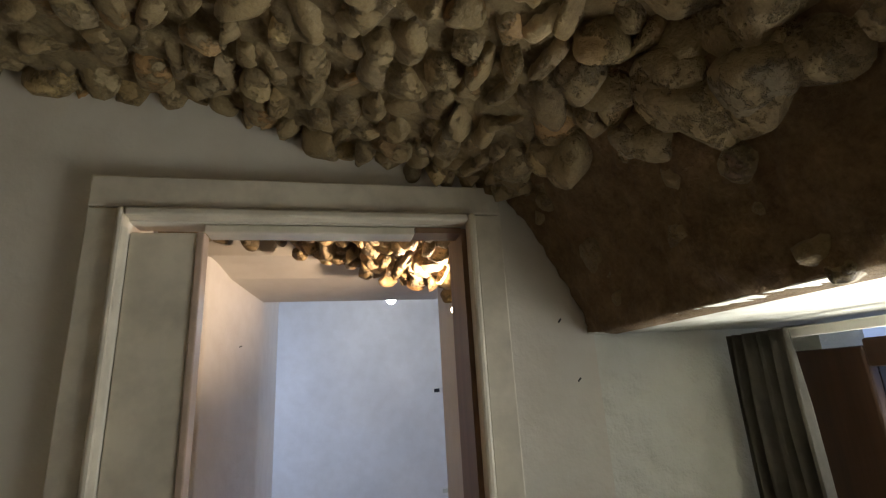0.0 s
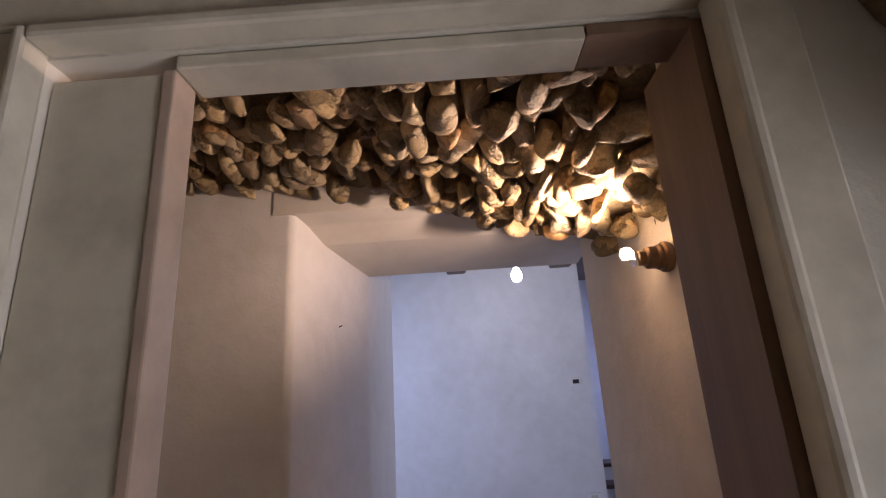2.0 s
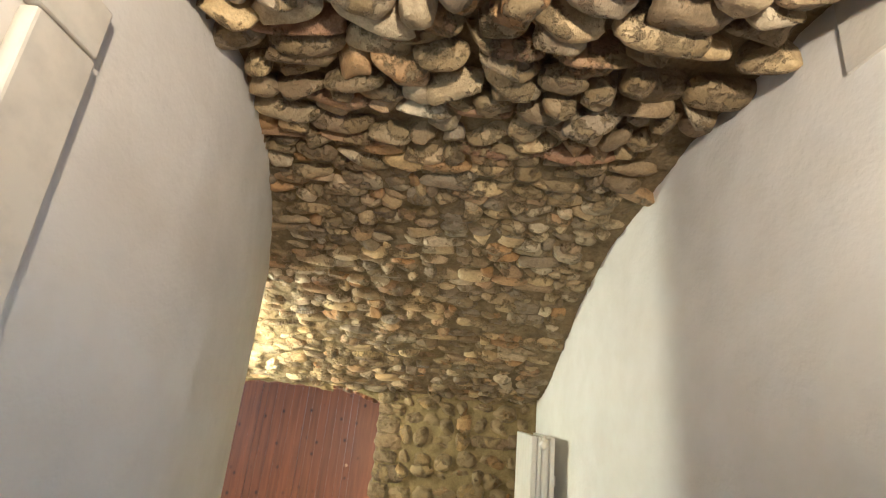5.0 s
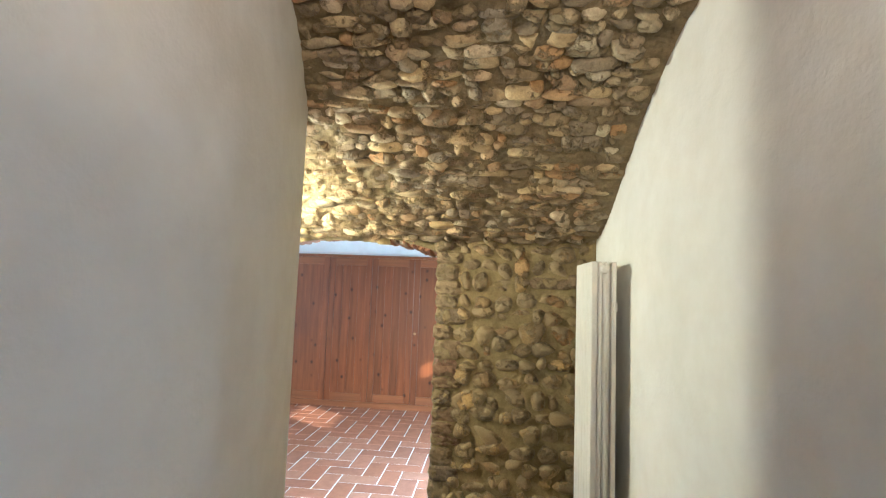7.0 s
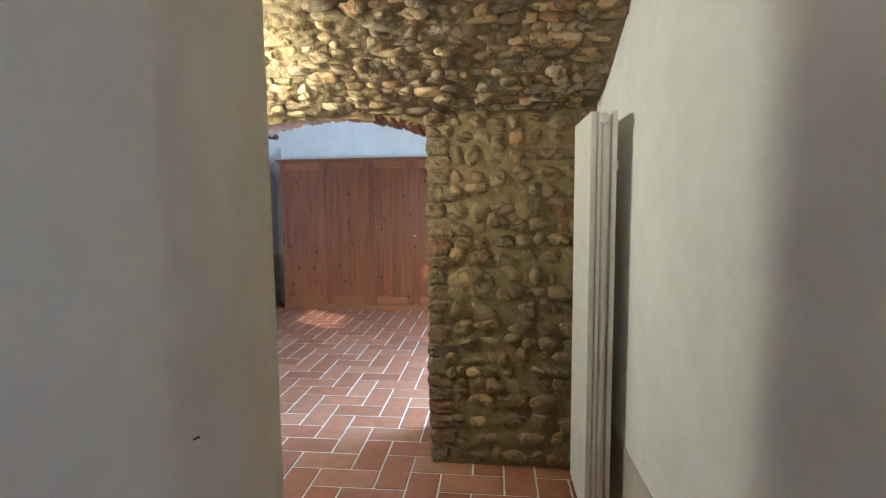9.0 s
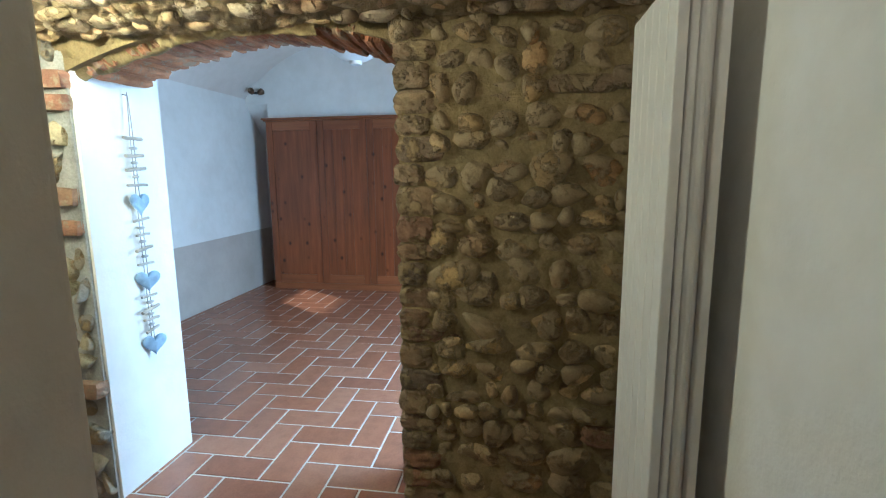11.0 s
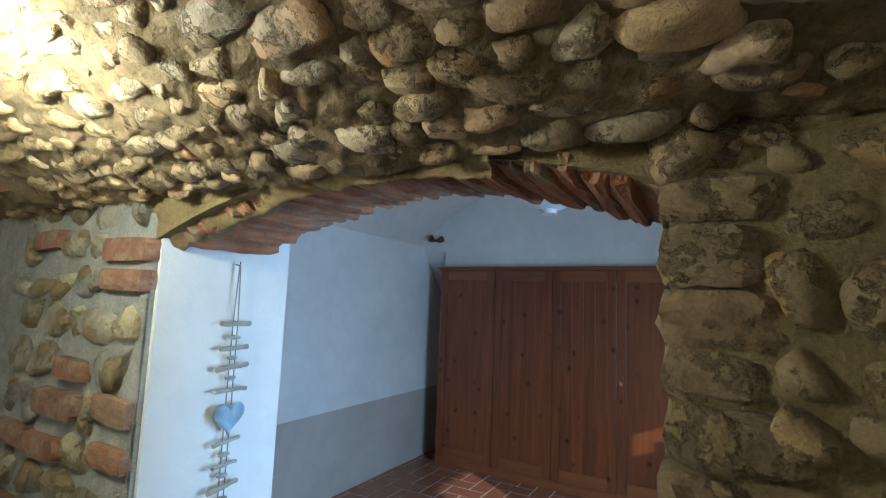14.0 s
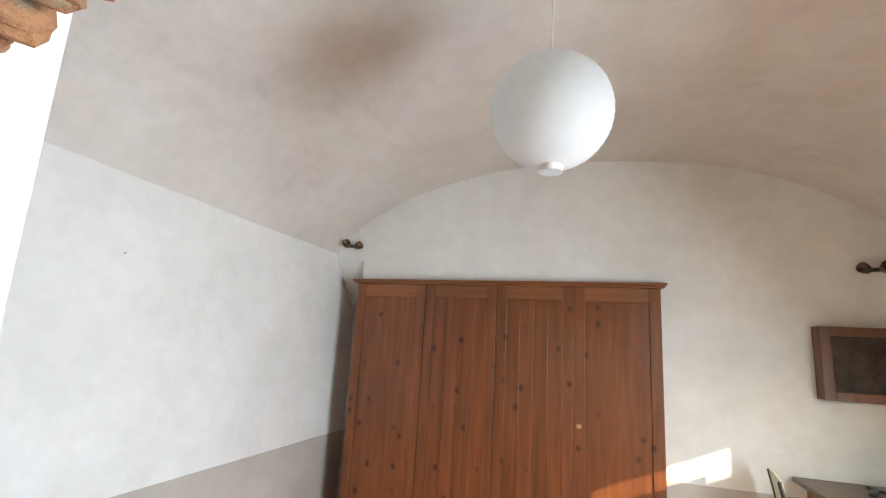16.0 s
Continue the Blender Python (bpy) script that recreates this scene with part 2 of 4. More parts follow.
# ---- mesh helpers ----
def part(name, bm, material, parent=None, label="", smooth=False):
    me = bpy.data.meshes.new(name)
    bm.to_mesh(me)
    bm.free()
    if material:
        me.materials.append(material)
    if smooth:
        me.shade_smooth()
    ob = new(name, me)
    ob.parent = parent
    if label:
        ob["label"] = label
    return ob


def empty(name, at=(0, 0, 0)):
    ob = new(name)
    ob.empty_display_size = 0.05
    ob.location = at
    return ob


def box(x0, x1, y0, y1, z0, z1, bevel=0.0, bm=None, seg=2):
    own = bm is None
    bm = bm or bmesh.new()
    res = bmesh.ops.create_cube(bm, size=1.0)
    vs = res["verts"]
    for v in vs:
        v.co = ((x0 + x1) / 2 + v.co.x * (x1 - x0), (y0 + y1) / 2 + v.co.y * (y1 - y0), (z0 + z1) / 2 + v.co.z * (z1 - z0))
    if bevel:
        bmesh.ops.bevel(bm, geom=list({e for v in vs for e in v.link_edges}), offset=bevel, segments=seg, affect="EDGES", profile=0.5)
    return bm


def prism(points, z0, z1, bevel=0.0, seg=3):
    """An upright prism over a plan polygon."""
    bm = bmesh.new()
    low = [bm.verts.new((x, y, z0)) for x, y in points]
    top = [bm.verts.new((x, y, z1)) for x, y in points]
    n = len(points)
    bm.faces.new(low[::-1]), bm.faces.new(top)
    up = []
    for i in range(n):
        bm.faces.new((low[i], low[(i + 1) % n], top[(i + 1) % n], top[i]))
    if bevel:
        up = [e for e in bm.edges if abs(e.verts[0].co.z - e.verts[1].co.z) > 0.01]
        bmesh.ops.bevel(bm, geom=up, offset=bevel, segments=seg, affect="EDGES", profile=0.5)
    bmesh.ops.recalc_face_normals(bm, faces=bm.faces)
    return bm


def lathe(profile, steps=24, axis="z", at=(0, 0, 0)):
    """A turned body from (radius, height) pairs."""
    bm = bmesh.new()
    rings = []
    for r, h in profile:
        ring = []
        for k in range(steps):
            a = 2 * math.pi * k / steps
            u, v = r * math.cos(a), r * math.sin(a)
            co = {"z": (u, v, h), "x": (h, u, v), "y": (u, h, v)}[axis]
            ring.append(bm.verts.new((at[0] + co[0], at[1] + co[1], at[2] + co[2])))
        rings.append(ring)
    for a, b in zip(rings, rings[1:]):
        for k in range(steps):
            bm.faces.new((a[k], a[(k + 1) % steps], b[(k + 1) % steps], b[k]))
    for ring in (rings[0], rings[-1]):
        if (ring[0].co - ring[steps // 2].co).length > 1e-4:
            bm.faces.new(ring)
    bmesh.ops.recalc_face_normals(bm, faces=bm.faces)
    return bm


def tube(points, radius, steps=8):
    """A round bar along points."""
    bm = bmesh.new()
    pts = [Vector(p) for p in points]
    rings = []
    for i, p in enumerate(pts):
        d = (pts[min(i + 1, len(pts) - 1)] - pts[max(i - 1, 0)]).normalized()
        side = d.cross(Vector((0.31, 0.22, 0.92)) if abs(d.z) < 0.9 else Vector((1, 0.1, 0))).normalized()
        up = d.cross(side)
        rings.append([bm.verts.new(p + radius * (math.cos(2 * math.pi * k / steps) * side + math.sin(2 * math.pi * k / steps) * up)) for k in range(steps)])
    for a, b in zip(rings, rings[1:]):
        for k in range(steps):
            bm.faces.new((a[k], a[(k + 1) % steps], b[(k + 1) % steps], b[k]))
    bm.faces.new(rings[0][::-1]), bm.faces.new(rings[-1])
    bmesh.ops.recalc_face_normals(bm, faces=bm.faces)
    return bm


def structure(name, bm, material, label, category, smooth=False):
    return tagged(part(name, bm, material, None, smooth=smooth), label, category, kind="structure")


# ---- the stone barrel vault over bedroom and passage ----
XS = np.array([-2.72, -2.60, -2.44, -2.22, -1.97, -1.70, -1.37, -1.10, -0.83, -0.50, -0.25, -0.03, 0.18, 0.39, 0.50, 0.60])
ZS = np.array([1.83, 1.87, 1.93, 2.06, 2.19, 2.30, 2.37, 2.395, 2.385, 2.35, 2.31, 2.235, 2.18, 2.12, 2.085, 2.06]) + np.interp(XS, [-2.72, -2.2, -1.5], [0.0, 0.015, 0.032])


def vault_z(x):
    return np.interp(x, XS, ZS)


fine_x = np.linspace(-2.72, 0.60, 400)
fine_z = np.convolve(np.pad(vault_z(fine_x), 8, mode="edge"), np.ones(17) / 17, mode="valid")
ARC = np.concatenate([[0], np.cumsum(np.hypot(np.diff(fine_x), np.diff(fine_z)))])


def on_vault(s):
    """Places and downward normals at arc lengths s, measured from the west wall."""
    x, z = np.interp(s, ARC, fine_x), np.interp(s, ARC, fine_z)
    e = 0.02
    dx = np.interp(s + e, ARC, fine_x) - np.interp(s - e, ARC, fine_x)
    dz = np.interp(s + e, ARC, fine_z) - np.interp(s - e, ARC, fine_z)
    n = np.hypot(dx, dz)
    return x, z, dx / n, dz / n


def icosphere(level):
    bm = bmesh.new()
    bmesh.ops.create_icosphere(bm, subdivisions=level, radius=1.0)
    v = np.array([p.co[:] for p in bm.verts])
    f = np.array([[q.index for q in face.verts] for face in bm.faces])
    bm.free()
    return v, f


ICO_V, ICO_F = icosphere(3)


def cobble_shape(rng, boxy=0.78, rough=0.10):
    """Vertices of one worn, irregular cobble, about one across in each half axis."""
    p = np.sign(ICO_V) * np.abs(ICO_V) ** boxy
    p = p / np.abs(p).max(0)
    r = np.ones(len(p))
    for k in range(5):
        w = rng.normal(size=3) * (1.2 + 0.8 * k)
        r += rough / (1 + 0.5 * k) * np.sin(p @ w + rng.uniform(0, 6.3))
    p = p * r[:, None]
    for _ in range(int(rng.integers(1, 7))):
        way = rng.normal(size=3)
        way /= np.linalg.norm(way)
        over = np.maximum(0, p @ way - rng.uniform(0.5, 0.85))
        p = p - over[:, None] * way * 0.9
    grit = rng.uniform(0.01, 0.045)
    shift = rng.uniform(0, 50)
    return p * np.array([1 + grit * (noise.noise(Vector(q) * 3.1 + Vector((shift, 0, 0))) + 0.7 * noise.noise(Vector(q) * 6.3 + Vector((0, shift, 0)))) for q in p])[:, None]


def mesh_of(name, verts, tris, slots, materials, smooth=True):
    me = bpy.data.meshes.new(name)
    me.vertices.add(len(verts))
    me.vertices.foreach_set("co", np.asarray(verts, np.float32).ravel())
    me.loops.add(len(tris) * 3)
    me.loops.foreach_set("vertex_index", np.asarray(tris, np.int32).ravel())
    me.polygons.add(len(tris))
    me.polygons.foreach_set("loop_start", np.arange(0, len(tris) * 3, 3, dtype=np.int32))
    me.polygons.foreach_set("material_index", np.asarray(slots, np.int32))
    for m in materials:
        me.materials.append(m)
    me.update(calc_edges=True)
    me.validate()
    if smooth:
        me.shade_smooth()
    return me


def loose(x, y):
    """How openly the cobbles stand: 0 pointed flush with mortar, 1 raked out deep."""
    return min(1.0, max(0.0, (x + 1.35) / 0.7)) * min(1.0, max(0.0, (y - 1.0) / 0.25))


def smeared(x, y):
    """How thickly mortar is smeared between the cobbles over the bedroom and beside the arch."""
    return max(min(1.0, max(0.0, (1.25 - y) / 0.25)), min(1.0, max(0.0, (-1.75 - x) / 0.4)) * 0.35)


def turned_stone(p, tilt, lean):
    p = p @ np.array([[math.cos(tilt), math.sin(tilt), 0], [-math.sin(tilt), math.cos(tilt), 0], [0, 0, 1]])
    return p @ np.array([[math.cos(lean), 0, math.sin(lean)], [0, 1, 0], [-math.sin(lean), 0, math.cos(lean)]])


def stone_vault():
    rng = np.random.default_rng(7)
    y0, y1 = -2.2, 2.30
    ns, ny = 300, 360
    s, y = np.meshgrid(np.linspace(0, ARC[-1], ns), np.linspace(y0, y1, ny), indexing="ij")
    x, z, tx, tz = on_vault(s)
    out = np.zeros(s.size)
    for k, (u, v, xx) in enumerate(zip(s.ravel(), y.ravel(), x.ravel())):
        if v < -1.3:
            continue
        sm = smeared(xx, v)
        big = noise.noise((u * 7, v * 7, 0)) * 0.012 + abs(noise.noise((u * 17, v * 17, 3))) * 0.016 - 0.005
        crust = abs(noise.noise((u * 37, v * 37, 5))) * 0.014 + noise.noise((u * 70, v * 70, 8)) * 0.005
        out[k] = big + crust * (0.5 + 0.7 * sm) - 0.010 - 0.012 * sm + 0.046 * loose(xx, v)
    out = out.reshape(s.shape)
    verts = [np.stack([x + tz * -out, y, z + tx * out], -1).reshape(-1, 3)]
    i = np.arange(ns * ny).reshape(ns, ny)
    a, b, c, d = i[:-1, :-1].ravel(), i[1:, :-1].ravel(), i[1:, 1:].ravel(), i[:-1, 1:].ravel()
    tris = [np.stack([a, b, c], -1), np.stack([a, c, d], -1)]
    slots = [np.zeros(2 * len(a), int)]
    base = len(verts[0])
    shapes = [cobble_shape(rng, rng.uniform(0.5, 0.95), 0.09) for _ in range(60)]
    at = 0.02
    brick_rows = [-1.16, -1.02, -0.80]
    while at < ARC[-1] - 0.02:
        xm = float(np.interp(at, ARC, fine_x))
        east = min(1.0, max(0.0, (xm + 1.5) / 0.9))
        tall = rng.uniform(0.030, 0.056) + 0.020 * east * rng.random()
        brick_row = bool(brick_rows) and xm > brick_rows[0]
        if brick_row:
            brick_rows.pop(0)
            tall = 0.026
        yy = y0 + rng.uniform(0, 0.1)
        while yy < y1 - 0.03:
            long = rng.uniform(0.040, 0.105 + 0.05 * rng.random()) + 0.012 * east
            bedroom = yy < 1.05 and xm > -0.9
            if bedroom:
                long = rng.uniform(0.05, 0.115)
            laid_brick = brick_row and yy > 1.0 and rng.random() < 0.8
            if laid_brick:
                long = rng.uniform(0.12, 0.26)
            visible = (yy > -1.3) and (xm < -1.8 or yy > -0.9)
            open_ = loose(xm, yy)
            if visible and yy + long * (1.0 if laid_brick else 0.5) < 2.19 and rng.random() < 0.97 - 0.10 * open_:
                sm = at + tall / 2 + rng.normal() * 0.006
                x, z, tx, tz = [float(q) for q in on_vault(sm)]
                deep = 0.034 + 0.018 * open_ * rng.random()
                low = rng.uniform(0.024, 0.042) + open_ * rng.uniform(-0.012, 0.034)
                wide = 1.12 - 0.10 * open_
                if bedroom:
                    deep, low = 0.055, rng.uniform(0.030, 0.064)
                    wide = 1.05
                tilt = rng.normal() * (0.10 + 0.34 * east)
                lean = rng.normal() * (0.14 + 0.2 * open_)
                if laid_brick:
                    tilt, lean, low = rng.normal() * 0.03, 0.0, rng.uniform(0.03, 0.04)
                p = shapes[rng.integers(60)] * np.array([tall * rng.uniform(0.46, 0.68) * wide, long * rng.uniform(0.46, 0.58) * wide, deep])
                p = turned_stone(p, tilt, lean)
                off = low - deep
                px = x + p[:, 0] * tx - (p[:, 2] - off) * tz
                pz = z + p[:, 0] * tz + (p[:, 2] - off) * tx
                verts.append(np.stack([px, yy + long / 2 + p[:, 1], pz], -1))
                tris.append(ICO_F + base)
                slots.append(np.full(len(ICO_F), 2 if laid_brick else (3 if bedroom else 1)))
                base += len(p)
            yy += long + rng.uniform(0.002, 0.012)
        at += tall + rng.uniform(0.001, 0.006)
    me = mesh_of("ceiling", np.concatenate(verts), np.concatenate(tris), np.concatenate(slots), [M_VAULTMORTAR, M_STONE, M_VAULTBRICK, M_CRUSTSTONE])
    return tagged(new("ceiling", me), "barrel vault of rounded river cobbles and thin bricks in brown mortar", "ceiling", kind="structure")


M_CRUSTSTONE = stone("crusted_cobble", [(c[0] * 0.9, c[1] * 0.88, c[2] * 0.8) for c in COBBLES], crusted=0.45)
M_VAULTBRICK = stone("vault_brick", [(0.36, 0.21, 0.12), (0.42, 0.28, 0.16), (0.33, 0.20, 0.11)])
stone_vault()
structure("roof_over_vault", box(-3.3, 1.5, -2.4, 6.6, 3.15, 3.3), M_CREAM, "plain slab closing the rooms above", "roof")

# ---- walls ----
DX0, DX1, DTOP = -0.42, 0.322, 2.05
bm = box(-0.82, DX0, 1.06, 1.20, 0, 2.75)
box(DX1, 0.60, 1.06, 1.20, 0, 2.75, bm=bm)
box(DX0, DX1, 1.06, 1.125, DTOP, 2.13, bm=bm)
box(DX0, DX1, 1.06, 1.20, 2.13, 2.75, bm=bm)
structure("wall_door", bm, M_CREAM, "cream plastered partition with the doorway in it", "wall")
SOUTH_PLAN = []
for k in range(25):
    u = k / 24
    SOUTH_PLAN.append(((1 - u) ** 2 * -0.82 + 2 * u * (1 - u) * -1.12 + u * u * -1.86, (1 - u) ** 2 * 1.2 + 2 * u * (1 - u) * 1.20 + u * u * 0.99))
for k in range(1, 9):
    a = radians(104 + 76 * k / 8)
    SOUTH_PLAN.append((-1.85 + 0.10 * math.cos(a), 0.89 + 0.10 * math.sin(a)))
SOUTH_PLAN += [(-1.95, 0.78), (-0.82, 1.0)]
structure("wall_passage_south", prism(SOUTH_PLAN, 0, 2.8), M_CREAM, "cream plastered wall curving away from the doorway", "wall")
structure("wall_alcove_east", box(-1.95, -1.80, -1.35, 0.80, 0, 2.8), M_CREAM, "plain cream plastered wall", "wall")
structure("wall_alcove_south", box(-3.1, -1.80, -1.5, -1.2, 0, 2.8), M_CREAM, "plain cream plastered wall", "wall")
structure("wall_bedroom_west", box(-1.80, -1.72, -2.2, 1.0, 0, 2.8), M_CREAM, "plain cream plastered wall", "wall")
structure("wall_bedroom_south", box(-1.9, 1.5, -2.35, -2.2, 0, 3.0), M_CREAM, "plain cream plastered wall", "wall")
# bedroom east wall round the window recess
NT = 1.785
bm = box(0.585, 1.30, -2.2, -0.55, 0, 2.7)
box(0.585, 1.30, -0.55, 1.06, NT, 2.7, bm=bm)
box(0.585, 1.30, -0.55, 1.06, 0, 0.75, bm=bm)
box(0.585, 1.40, 1.062, 1.30, 0, 2.7, bm=bm)
structure("wall_bedroom_east", bm, M_LUMPY, "thick uneven white plastered wall with a deep window recess", "wall")
bm = box(1.16, 1.30, -0.55, -0.40, 0.75, NT)
box(1.16, 1.30, 0.98, 1.062, 0.75, NT, bm=bm)
structure("wall_window_back", bm, M_LUMPY, "white plastered window jamb", "wall")
# passage north wall with the splayed opening
structure("wall_passage_north", prism([(-2.73, 2.23), (-0.545, 2.23), (-0.40, 2.88), (-0.40, 3.66), (-2.73, 3.66)], 0, 2.9, 0.025, 7), M_WHITE, "white plastered wall beside the splayed opening", "wall")
structure("wall_passage_east", box(0.555, 0.80, 1.20, 2.62, 0, 2.7, 0.02), M_CREAM, "cream plastered wall under the vault", "wall")
bm = bmesh.new()
sect = [(2.225, 2.42), (2.225, 2.30), (2.32, 2.285), (2.45, 2.245), (2.70, 2.22), (2.88, 2.205), (2.88, 2.9), (2.225, 2.9)]
a = [bm.verts.new((-0.62, y, z)) for y, z in sect]
b = [bm.verts.new((0.60, y, z - 0.0)) for y, z in sect]
bm.faces.new(a), bm.faces.new(b[::-1])
for i in range(len(sect)):
    j = (i + 1) % len(sect)
    bm.faces.new((a[i], b[i], b[j], a[j]))
bmesh.ops.recalc_face_normals(bm, faces=bm.faces)
structure("opening_lintel", bm, M_CREAM, "sloping plastered soffit over the opening", "wall", False)
# far room beyond the opening
bm = box(-1.7, 1.28, 5.58, 5.8, 0, 3.2)
box(-1.75, -1.6, 3.5, 5.8, 0, 3.2, bm=bm)
structure("wall_far_room", bm, M_WHITE, "white plastered wall of the far room", "wall")
structure("wall_far_stair", box(1.0, 3.2, 7.4, 7.6, 0, 3.2), M_WHITE, "white plastered wall behind the stair", "wall")
# The unseen gap from y 6.1 to 7.1 is made for the stair fill.
bm = box(3.0, 3.2, 2.4, 6.1, 0, 3.2)
box(3.0, 3.2, 7.1, 7.5, 0, 3.2, bm=bm)
box(3.0, 3.2, 6.1, 7.1, 0, 1.1, bm=bm)
box(3.0, 3.2, 6.1, 7.1, 2.3, 3.2, bm=bm)
box(0.80, 3.1, 2.3, 2.62, 0, 3.2, bm=bm)
structure("wall_far_room_east", bm, M_WHITE, "white plastered wall of the far room", "wall")
structure("wall_stair_side", box(1.12, 1.28, 5.8, 7.45, 0, 3.2), M_WHITE, "white plastered wall beside the stair", "wall")
bm = box(-1.75, 3.2, 2.6, 5.8, 3.02, 3.12)
box(1.12, 3.2, 5.8, 7.6, 3.02, 3.12, bm=bm)
structure("ceiling_far_room", bm, M_BEAM, "dark boarded ceiling over old beams", "ceiling")

# ---- floor ----
structure("floor", box(-7.2, 3.3, -2.4, 7.6, -0.12, -0.004), M_GROUT, "pale grout bed under the terracotta tiles", "floor")

# ---- white room ----
CX0, CX1, CY0, CY1 = -6.42, -3.18, -1.26, 2.80
bm = box(CX0 - 0.6, CX1 + 0.0, CY0 - 0.3, CY0, 0, 3.2)
structure("wall_south", bm, M_WHITE, "white plastered side wall of the vaulted room", "wall")
bm = prism([(CX0 - 0.55, 0.0), (-6.80, 0.0), (-6.80, 1.72), (CX0, 2.12), (CX0, 3.2), (CX0 - 0.55, 3.2)], CY0 - 0.1, -1.0)
bm.transform(Matrix(((1, 0, 0, 0), (0, 0, 1, 0), (0, 1, 0, 0), (0, 0, 0, 1))))
bmesh.ops.recalc_face_normals(bm, faces=bm.faces)
box(CX0 - 0.55, CX0, 1.30, CY1 + 0.3, 0, 3.2, bm=bm)
box(CX0 - 0.55, CX0, -1.0, 1.30, 1.93, 3.2, bm=bm)
box(CX0 - 0.62, CX0 - 0.5, -1.0, 1.30, 0, 1.93, bm=bm)
structure("wall_west", bm, M_WHITE, "white plastered end wall with the built-in wardrobe", "wall")
W1, W2, WZ = (-4.22, -3.34, 0.0, 2.12), (-5.72, -4.86, 0.9, 2.14), 0.45
bm = box(CX0 - 0.5, W2[0], CY1, CY1 + WZ, 0, 3.2)
box(W2[1], W1[0], CY1, CY1 + WZ, 0, 3.2, bm=bm)
box(W1[1], CX1 + 0.1, CY1, CY1 + WZ, 0, 3.2, bm=bm)
box(W2[0], W2[1], CY1, CY1 + WZ, 0, W2[2], bm=bm)
box(W2[0], W2[1], CY1, CY1 + WZ, W2[3], 3.2, bm=bm)
box(W1[0], W1[1], CY1, CY1 + WZ, W1[3], 3.2, bm=bm)
structure("wall_north", bm, M_WHITE, "white plastered wall with a glazed door and a window", "wall")


def white_vault():
    """A shallow plaster barrel along x, with groin-like dips near the end wall."""
    bm = bmesh.new()
    nx, ny = 40, 60
    grid = []
    for i in range(nx):
        x = CX0 + (-3.062 - CX0) * i / (nx - 1)
        row = []
        for j in range(ny):
            u = -1 + 2 * j / (ny - 1)
            y = (CY0 + CY1) / 2 + u * (CY1 - CY0) / 2
            z = 2.18 + 0.71 * max(0.0, 1 - abs(u) ** 2.3) ** 0.75
            z += 0.012 * noise.noise((x * 2, y * 2, 0))
            row.append(bm.verts.new((x, y, z)))
        grid.append(row)
    for i in range(nx - 1):
        for j in range(ny - 1):
            bm.faces.new((grid[i][j], grid[i][j + 1], grid[i + 1][j + 1], grid[i + 1][j]))
    return structure("ceiling_white_vault", bm, M_CEIL, "pinkish white plastered barrel vault with stains", "ceiling", True)


white_vault()
structure("dado", box(-6.79, CX1, CY0, CY0 + 0.004, 0, 0.68), M_DADO, "greyish beige painted dado band", "trim")
bm = box(-6.80, -6.796, CY0 + 0.004, -1.0, 0, 0.68)
box(CX0, CX0 + 0.004, 1.30, CY1, 0, 0.68, bm=bm)
structure("dado_west", bm, M_DADO, "greyish beige painted dado band", "trim")

# ---- stone wall with the brick arch ----
AY0, AY1 = 0.195, 1.40
WX0, AX0, WX1 = -3.18, -3.06, -2.735


def arch_front(y):
    return 1.705 + 0.125 * (1 - ((y - 0.86) / 0.665) ** 2)


def arch_back(y):
    return 1.715 + 0.125 * (1 - ((y - 0.82) / 0.615) ** 2)


bm = box(WX0, WX1, AY1 + 0.016, 3.0, 0, 3.2)
n = 24
rows = []
for k in range(n + 1):
    y = AY0 - 0.02 + (AY1 + 0.07 - AY0 + 0.02) * k / n
    rows.append([bm.verts.new(c) for c in ((WX1, y, arch_front(y) + 0.014), (AX0, y, arch_back(y) + 0.014), (AX0, y, 3.2), (WX1, y, 3.2))])
for a, b in zip(rows, rows[1:]):
    for k in range(4):
        bm.faces.new((a[k], b[k], b[(k + 1) % 4], a[(k + 1) % 4]))
bmesh.ops.recalc_face_normals(bm, faces=bm.faces)
wall_stone = structure("wall_stone", bm, M_WALLMORTAR, "rough cobble wall in ochre mortar beside the brick arch", "wall")
wall_pier = structure("wall_pier", box(WX0, WX1, -1.4, AY0 - 0.012, 0, 3.2), M_PIERMORTAR, "cobble and brick pier in grey mortar", "wall")
structure("arch_reveal", box(WX0 - 0.004, WX1 - 0.012, AY0 - 0.012, AY0, 0, 2.9), M_WHITE, "smooth white plastered reveal of the arch", "wall")


